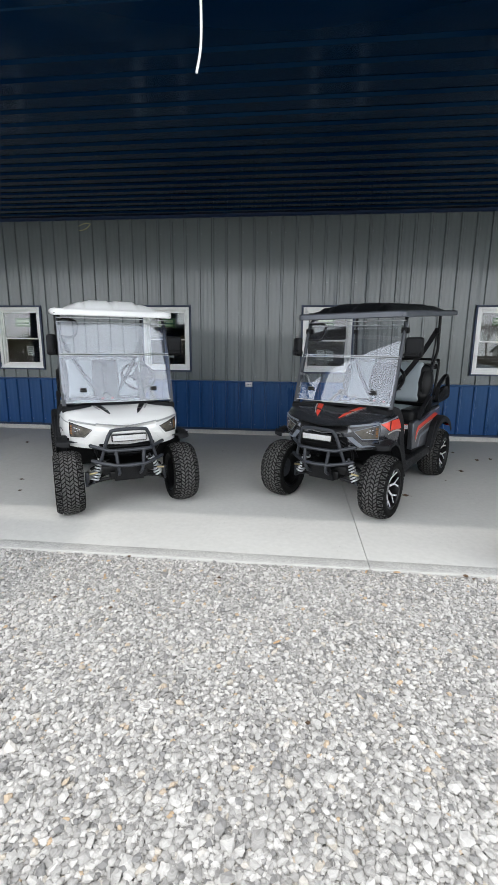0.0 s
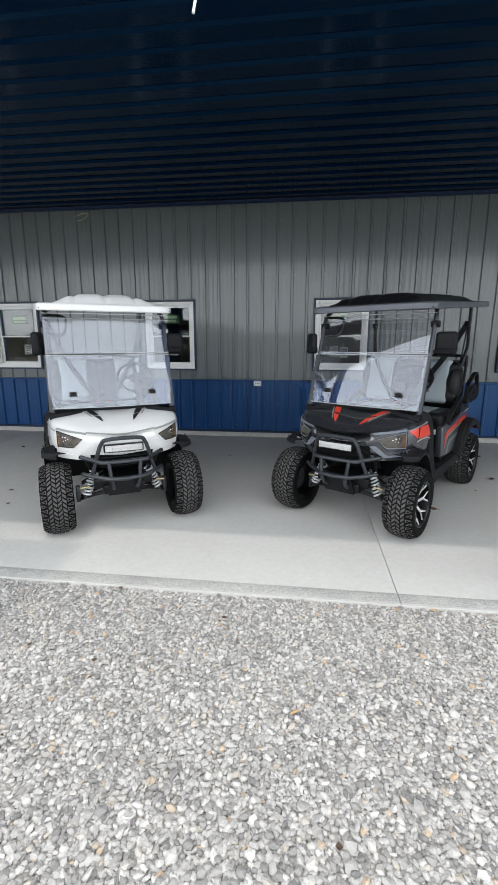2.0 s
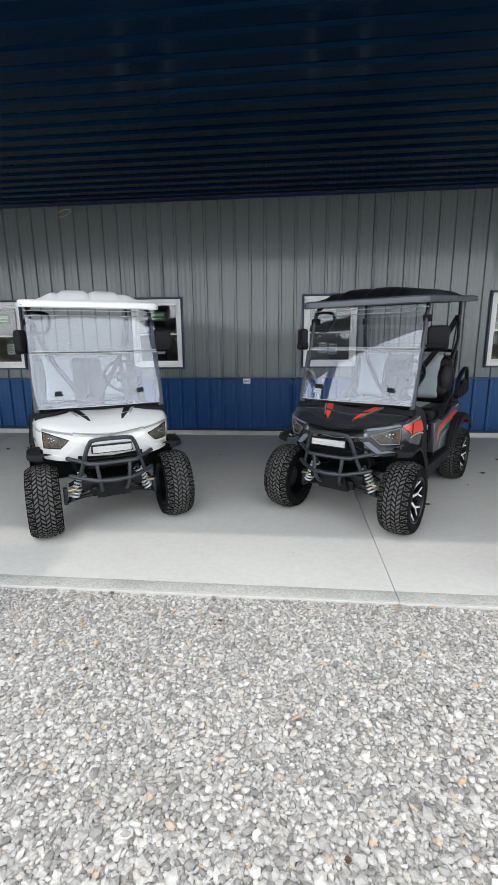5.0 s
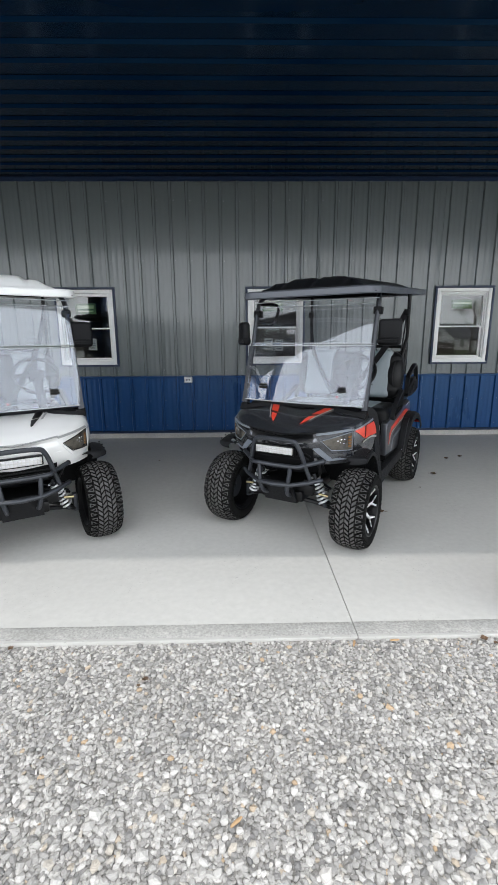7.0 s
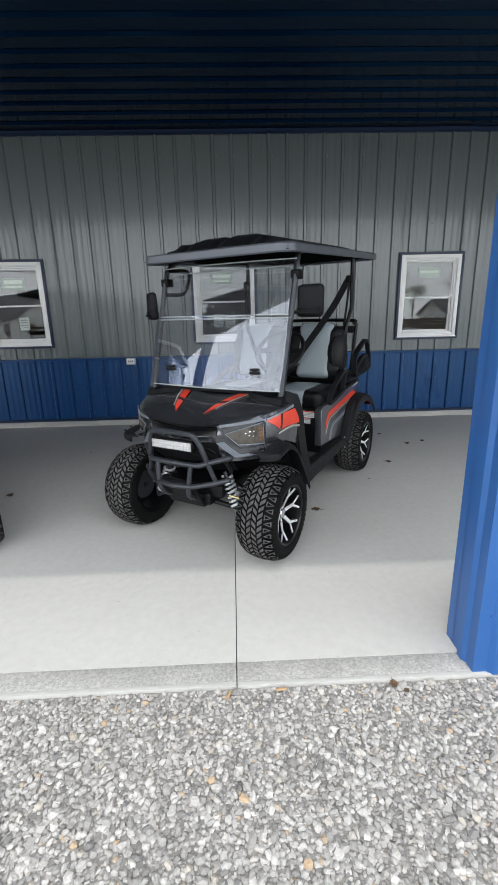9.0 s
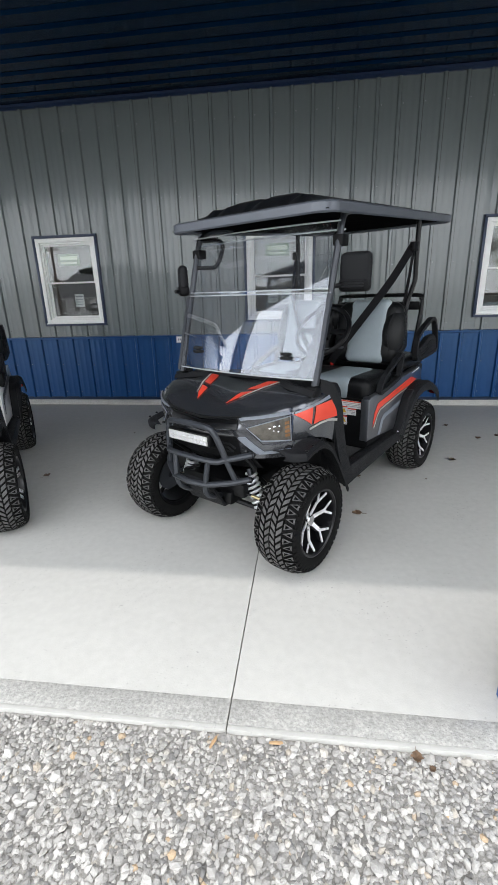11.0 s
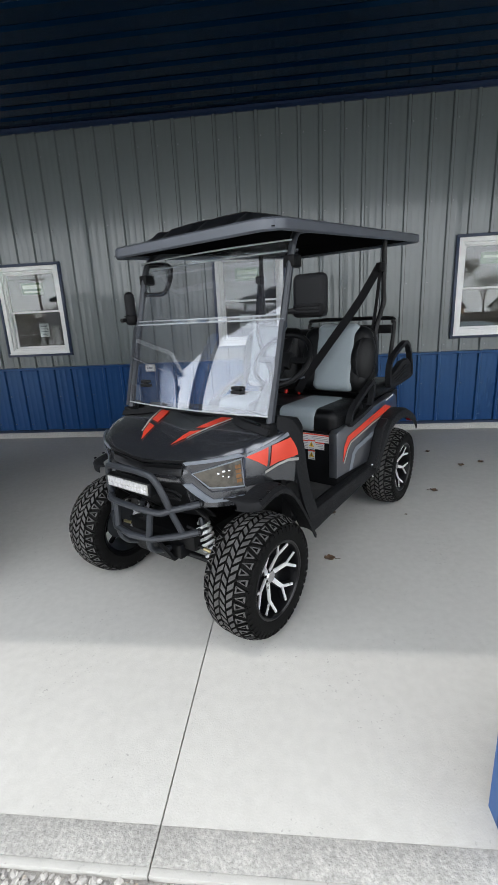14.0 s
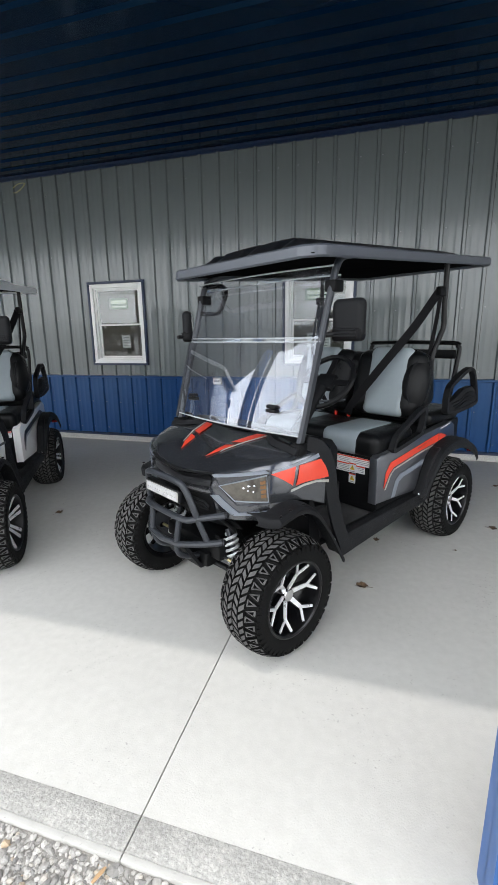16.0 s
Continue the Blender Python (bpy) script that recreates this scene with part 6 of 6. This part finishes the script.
def sheet_sign(name, label, x, y, z, w, h, mtl, rows, rmtl, rz=0):
    t = thing(name, label, name.replace("_", " "), pose(x, y, z, 0, 0, rz))
    part("board", box((-w / 2, 0, -h / 2), (w / 2, 0.004, h / 2)), M[mtl], t)
    for zz, ww, hh in rows:
        part("line", box((-w * ww / 2, -0.003, zz * h - hh * h / 2), (w * ww / 2, -0.0005, zz * h + hh * h / 2)), M[rmtl], t, "row of unreadable lettering")
    return t


for i, (x, dz) in enumerate(((-4.0, 1.98), (-1.33, 1.98), (1.42, 2.0))):
    sheet_sign("window_sign", "green window sign with pale lettering behind the glass", x, WALL + 0.075, dz, 0.30, 0.15, "green", ((0.16, 0.8, 0.3), (-0.24, 0.72, 0.14)), "signtext")
sheet_sign("window_sign", "green window sign hung askew behind the glass", 4.25, WALL + 0.09, 2.02, 0.34, 0.13, "green", ((0.1, 0.8, 0.2),), "signtext", 10)
for x, z in ((-3.95, 1.48), (-1.30, 1.47), (1.36, 1.46), (1.52, 1.44)):
    sheet_sign("paper_notice", "white paper notice behind the window", x, WALL + 0.16, z, 0.13, 0.17, "paper", ((0.3, 0.7, 0.08), (0.1, 0.7, 0.06), (-0.1, 0.7, 0.06), (-0.3, 0.5, 0.06)), "label_text")


def office_desk(x):
    d = thing("office_desk", "dark wooden office desk in the dim room", "desk", pose(x, 11.6, 0.05))
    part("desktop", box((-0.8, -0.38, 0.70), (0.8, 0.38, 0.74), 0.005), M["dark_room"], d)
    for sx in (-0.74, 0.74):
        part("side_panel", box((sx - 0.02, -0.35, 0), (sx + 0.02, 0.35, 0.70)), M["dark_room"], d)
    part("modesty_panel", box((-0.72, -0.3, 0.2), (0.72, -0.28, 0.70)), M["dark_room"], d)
    t = thing("monitor", "black computer monitor on the desk", "monitor", pose(x + 0.2, 11.6, 0.79))
    part("screen", box((-0.26, -0.02, 0.1), (0.26, 0.01, 0.42), 0.005), M["black_plastic"], t)
    part("stand", box((-0.02, 0, 0.005), (0.02, 0.02, 0.2)), M["black_plastic"], t)
    part("foot", box((-0.12, -0.06, 0), (0.12, 0.1, 0.012), 0.004), M["black_plastic"], t)


for x in (-3.9, -0.6, 4.6):
    office_desk(x)
for x in (-1.3, 1.35):
    lk = thing("filing_cabinet", "pale metal filing cabinet in the dim room", "cabinet", pose(x, 12.6, 0.05))
    part("body", box((-0.35, -0.25, 0), (0.35, 0.25, 1.35), 0.01), M["plate"], lk)
    for k in range(4):
        dr = part("drawer", box((-0.33, -0.262, 0.04 + 0.325 * k), (0.33, -0.248, 0.34 + 0.325 * k), 0.005), M["plate"], lk)
        part("handle", box((-0.06, -0.285, 0.2 + 0.325 * k), (0.06, -0.262, 0.225 + 0.325 * k), 0.004), M["chrome"], dr)


def dry_leaf(x, y, z, rz, size, label):
    """A curled dry leaf with a stalk."""
    t = thing("dry_leaf", label, "leaf", pose(x, y, z, 0, 0, rz), group="dry leaves")

    def f(u, v):
        w = size * 0.42 * math.sin(math.pi * min(1, u * 1.05)) ** 0.7 * (1 + 0.25 * math.sin(u * 19))
        return (size * (u - 0.5), w * v, 0.004 + size * 0.16 * abs(v) ** 1.5 + size * 0.10 * (2 * u - 1) ** 2 + size * 0.05 * math.sin(u * 9 + v * 3))
    part("blade", sheet(f, lin(0.02, 0.98, 11), lin(-1, 1, 7), 0.0012), M["leaf"], t)
    part("stalk", tube([(size * 0.45, 0, size * 0.08), (size * 0.7, size * 0.08, 0.003), (size * 0.95, size * 0.02, 0.004)], size * 0.018, 5, 3), M["leaf"], t)
    return t


for i, (x, y, sz) in enumerate(((2.147, 6.386, 0.085), (3.514, 8.059, 0.075), (3.726, 8.149, 0.07), (3.08, 7.445, 0.075), (3.333, 8.498, 0.06), (-0.421, 6.886, 0.075), (2.225, 7.03, 0.06), (-3.29, 8.24, 0.075), (-2.176, 6.391, 0.05), (-1.95, 6.02, 0.045), (-0.1, 8.1, 0.03), (2.75, 7.0, 0.025))):
    dry_leaf(x, y, floor_z(y) + 0.001, 47 * i, sz * 0.8, "curled brown dry leaf on the concrete")
for i, (x, y, sz) in enumerate(((0.483, 4.506, 0.06), (2.16, 4.735, 0.08), (-0.236, 4.73, 0.06), (-0.10, 4.087, 0.055), (-0.49, 4.156, 0.05), (0.46, 4.47, 0.04), (2.2, 4.70, 0.05), (1.05, 3.4, 0.05), (2.6, 3.6, 0.05))):
    dry_leaf(x, y, ground_z(x, y) + 0.022, 61 * i + 20, sz * 0.5, "rusty brown dry leaf on the gravel")
for i, (x, y, rz) in enumerate(((1.487, 4.715, 70), (1.70, 4.735, 5), (0.9, 3.9, 40), (-0.3, 4.45, 110))):
    w = thing("wood_chip", "splintered pale wood chip on the gravel", "wood chip", pose(x, y, ground_z(x, y) + 0.022, 0, 0, rz), group="wood chips")
    part("chip", prism([(-0.022, -0.004), (0.010, -0.006), (0.025, -0.002), (0.021, 0.004), (-0.004, 0.006), (-0.024, 0.003)], "z", 0, 0.006, 0.0015), M["wood"], w)

# ---- across the lot, seen only in the glass ----


def far_house(x, y, rz):
    h = thing("far_house", "white clapboard house with grey roof across the lot", "house", pose(x, y, -0.3, 0, 0, rz))
    part("wall", prism([(-4, 0), (4, 0), (4, 3.0), (0, 5.6), (-4, 3.0)], "x", -5, 5), M["house"], h)
    for s in (-1, 1):
        part("roof", prism([(s * 4.5, 2.62), (s * 4.5, 2.80), (0, 5.9), (0, 5.62)], "x", -5.4, 5.4), M["shingle"], h)
    for i, (yy, z0, z1) in enumerate(((-2.2, 0.9, 2.3), (2.0, 0.9, 2.3), (0, 3.2, 4.2))):
        for xx in (-5.03, 5.0):
            wn_ = part("window", box((xx, yy - 0.55, z0), (xx + 0.03, yy + 0.55, z1)), M["vinyl"], h)
            part("pane", box((xx - 0.006, yy - 0.45, z0 + 0.1), (xx + 0.036, yy + 0.45, z1 - 0.1)), M["lamp_dark"], wn_)
    for xx in (-2.5, 0.5, 3.0):
        part("window", box((xx - 0.5, 4.0, 0.9), (xx + 0.5, 4.03, 2.3)), M["lamp_dark"], h)
    return h


far_house(50, -84.0, -20)
far_house(-26, -44, 30)


def bare_tree(x, y, hgt, seed):
    """A spring tree: tapered trunk, forking limbs and a loose crown of twig tufts."""
    rnd = random.Random(seed)
    t = thing("bare_tree", "budding roadside tree with open brown crown", "tree", pose(x, y, -0.3), group="roadside trees")
    tips = []
    tr = bmesh.new()

    def limb(p, d, length, r, depth):
        q = p + d * length
        mid = p.lerp(q, 0.5) + Vector((rnd.gauss(0, 0.05), rnd.gauss(0, 0.05), 0)) * length
        pts = [p, mid, q]
        n = 6
        rings = []
        for i, c in enumerate(pts):
            rr = r * (1 - 0.35 * i / 2)
            rings.append([tr.verts.new(c + Vector((rr * math.cos(6.283 * k / n), rr * math.sin(6.283 * k / n), 0))) for k in range(n)])
        for i in range(2):
            for k in range(n):
                tr.faces.new((rings[i][k], rings[i][(k + 1) % n], rings[i + 1][(k + 1) % n], rings[i + 1][k]))
        if depth == 0:
            tips.append(q)
            return
        for _ in range(3):
            nd = (d + Vector((rnd.gauss(0, 0.55), rnd.gauss(0, 0.55), rnd.uniform(-0.1, 0.4)))).normalized()
            limb(q, nd, length * rnd.uniform(0.55, 0.75), r * 0.55, depth - 1)
    limb(Vector((0, 0, 0)), Vector((0, 0, 1)), hgt * 0.33, hgt * 0.022, 4)
    part("trunk", tr, M["bark"], t)
    cr = bmesh.new()
    for q in tips:
        for _ in range(12):
            c = q + Vector((rnd.gauss(0, 1), rnd.gauss(0, 1), rnd.gauss(0, 1))) * hgt * 0.045
            s = hgt * rnd.uniform(0.004, 0.011)
            a = [Vector((rnd.gauss(0, 1), rnd.gauss(0, 1), rnd.gauss(0, 1))) * s for _ in range(3)]
            cr.faces.new([cr.verts.new(c + w) for w in a])
    part("crown", cr, M["twigs"], t)
    return t


first = bare_tree(23, -45, 10, 3)
for i, (x, y) in enumerate(((28, -50), (32, -43), (18, -60), (38, -36), (44, -50), (-44, -66), (-36, -70), (26, -62))):
    copy_thing(first, pose(x, y, -0.3, 0, 0, 70 * i) @ Matrix.Scale(0.8 + 0.09 * (i % 5), 4))

rnd = random.Random(5)
hedge = bmesh.new()
for i in range(16000):
    x = rnd.uniform(-60, 9)
    top = 3.6 + 0.5 * math.sin(x * 0.31) + 0.35 * math.sin(x * 0.83 + 1) - 2.0 * max(0, x - 3) / 6
    c = Vector((x, -46 + rnd.gauss(0, 1.2), top * rnd.random() ** 0.7))
    hedge.faces.new([hedge.verts.new(c + Vector((rnd.gauss(0, 1), rnd.gauss(0, 1), rnd.gauss(0, 1))) * 0.2) for _ in range(3)])
tagged(new("tree_line", finish("tree_line", hedge, M["twigs"])), "dark tangled tree line beyond the lot", "trees", kind="stuff")

car = thing("parked_car", "pale blue parked car across the lot", "car", pose(14.5, -20, -0.14, 0, 0, 15))
part("body", prism([(-2.1, 0.35), (-2.15, 0.7), (-2.0, 0.9), (-1.2, 0.95), (1.0, 0.97), (1.9, 0.86), (2.15, 0.7), (2.15, 0.35)], "y", -0.85, 0.85, 0.06), M["car_paint"], car)
part("cabin", prism([(-1.4, 0.93), (-0.9, 1.38), (0.3, 1.42), (1.0, 0.95)], "y", -0.72, 0.72, 0.05), M["lamp_dark"], car)
for x in (-1.3, 1.35):
    for y in (-0.8, 0.8):
        part("wheel", move(lathe([(-0.1, 0.001), (-0.1, 0.3), (-0.06, 0.32), (0.06, 0.32), (0.1, 0.3), (0.1, 0.001)], 20, closed=False), pose(x, y, 0.32, 0, 0, 90)), M["rubber"], car)

lawn = sheet(lambda x, y: (x, y, -0.13 + 0.02 * noise.noise((x * 0.1, y * 0.1, 0.7))), lin(6, 90, 30), lin(-130, -27, 30))
tagged(new("lawn", finish("lawn", lawn, M["grass"])), "rough green lawn beyond the gravel lot", "lawn", kind="structure")

shed = thing("barn", "tan wooden barn with curved brown roof beyond the lawn", "barn", pose(20.5, -44, -0.15, 0, 0, 8))
part("wall", prism([(-2.2, 0), (2.2, 0), (2.2, 2.2), (1.5, 3.2), (0, 3.7), (-1.5, 3.2), (-2.2, 2.2)], "y", -2.5, 2.5), M["wood"], shed)
part("roof", sweep([(2.35, -2.7, 2.15), (1.6, -2.7, 3.3), (0, -2.7, 3.85), (-1.6, -2.7, 3.3), (-2.35, -2.7, 2.15)], [(-0.05, 0), (0.05, 0), (0.05, 5.4), (-0.05, 5.4)], up=(0, 1, 0)), M["bark"], shed)
part("door", box((-0.9, 2.5, 0.02), (0.9, 2.56, 2.1), 0.01), M["bark"], shed)

fence = thing("board_fence", "brown board fence beyond the lawn", "fence", pose(27, -46, -0.15))
for k in range(5):
    part("post", box((-4 + 2 * k - 0.06, -0.06, 0), (-4 + 2 * k + 0.06, 0.06, 1.7), 0.01), M["bark"], fence)
for k in range(4):
    part("board", box((-4.1, 0.06, 0.2 + 0.38 * k), (4.1, 0.09, 0.5 + 0.38 * k)), M["bark"], fence)

pole = thing("utility_pole", "wooden utility pole with a crossarm and wires across the lot", "pole", pose(-29.7, -40, -0.3))
part("shaft", tube([(0, 0, 0), (0, 0, 9.0)], 0.15, 10, 0), M["bark"], pole)
part("crossarm", box((-1.1, -0.06, 8.2), (1.1, 0.06, 8.34), 0.01), M["bark"], pole)
for x in (-1.0, 0.0, 1.0):
    part("wire", tube([(-26, 0, 8.5), (-13, 0, 8.0 + 0.1 * x), (0, x * 0.05, 8.4), (20, 0, 7.7 + 0.1 * x), (44, 0, 8.5)], 0.02, 5, 6), M["frame_black"], pole)
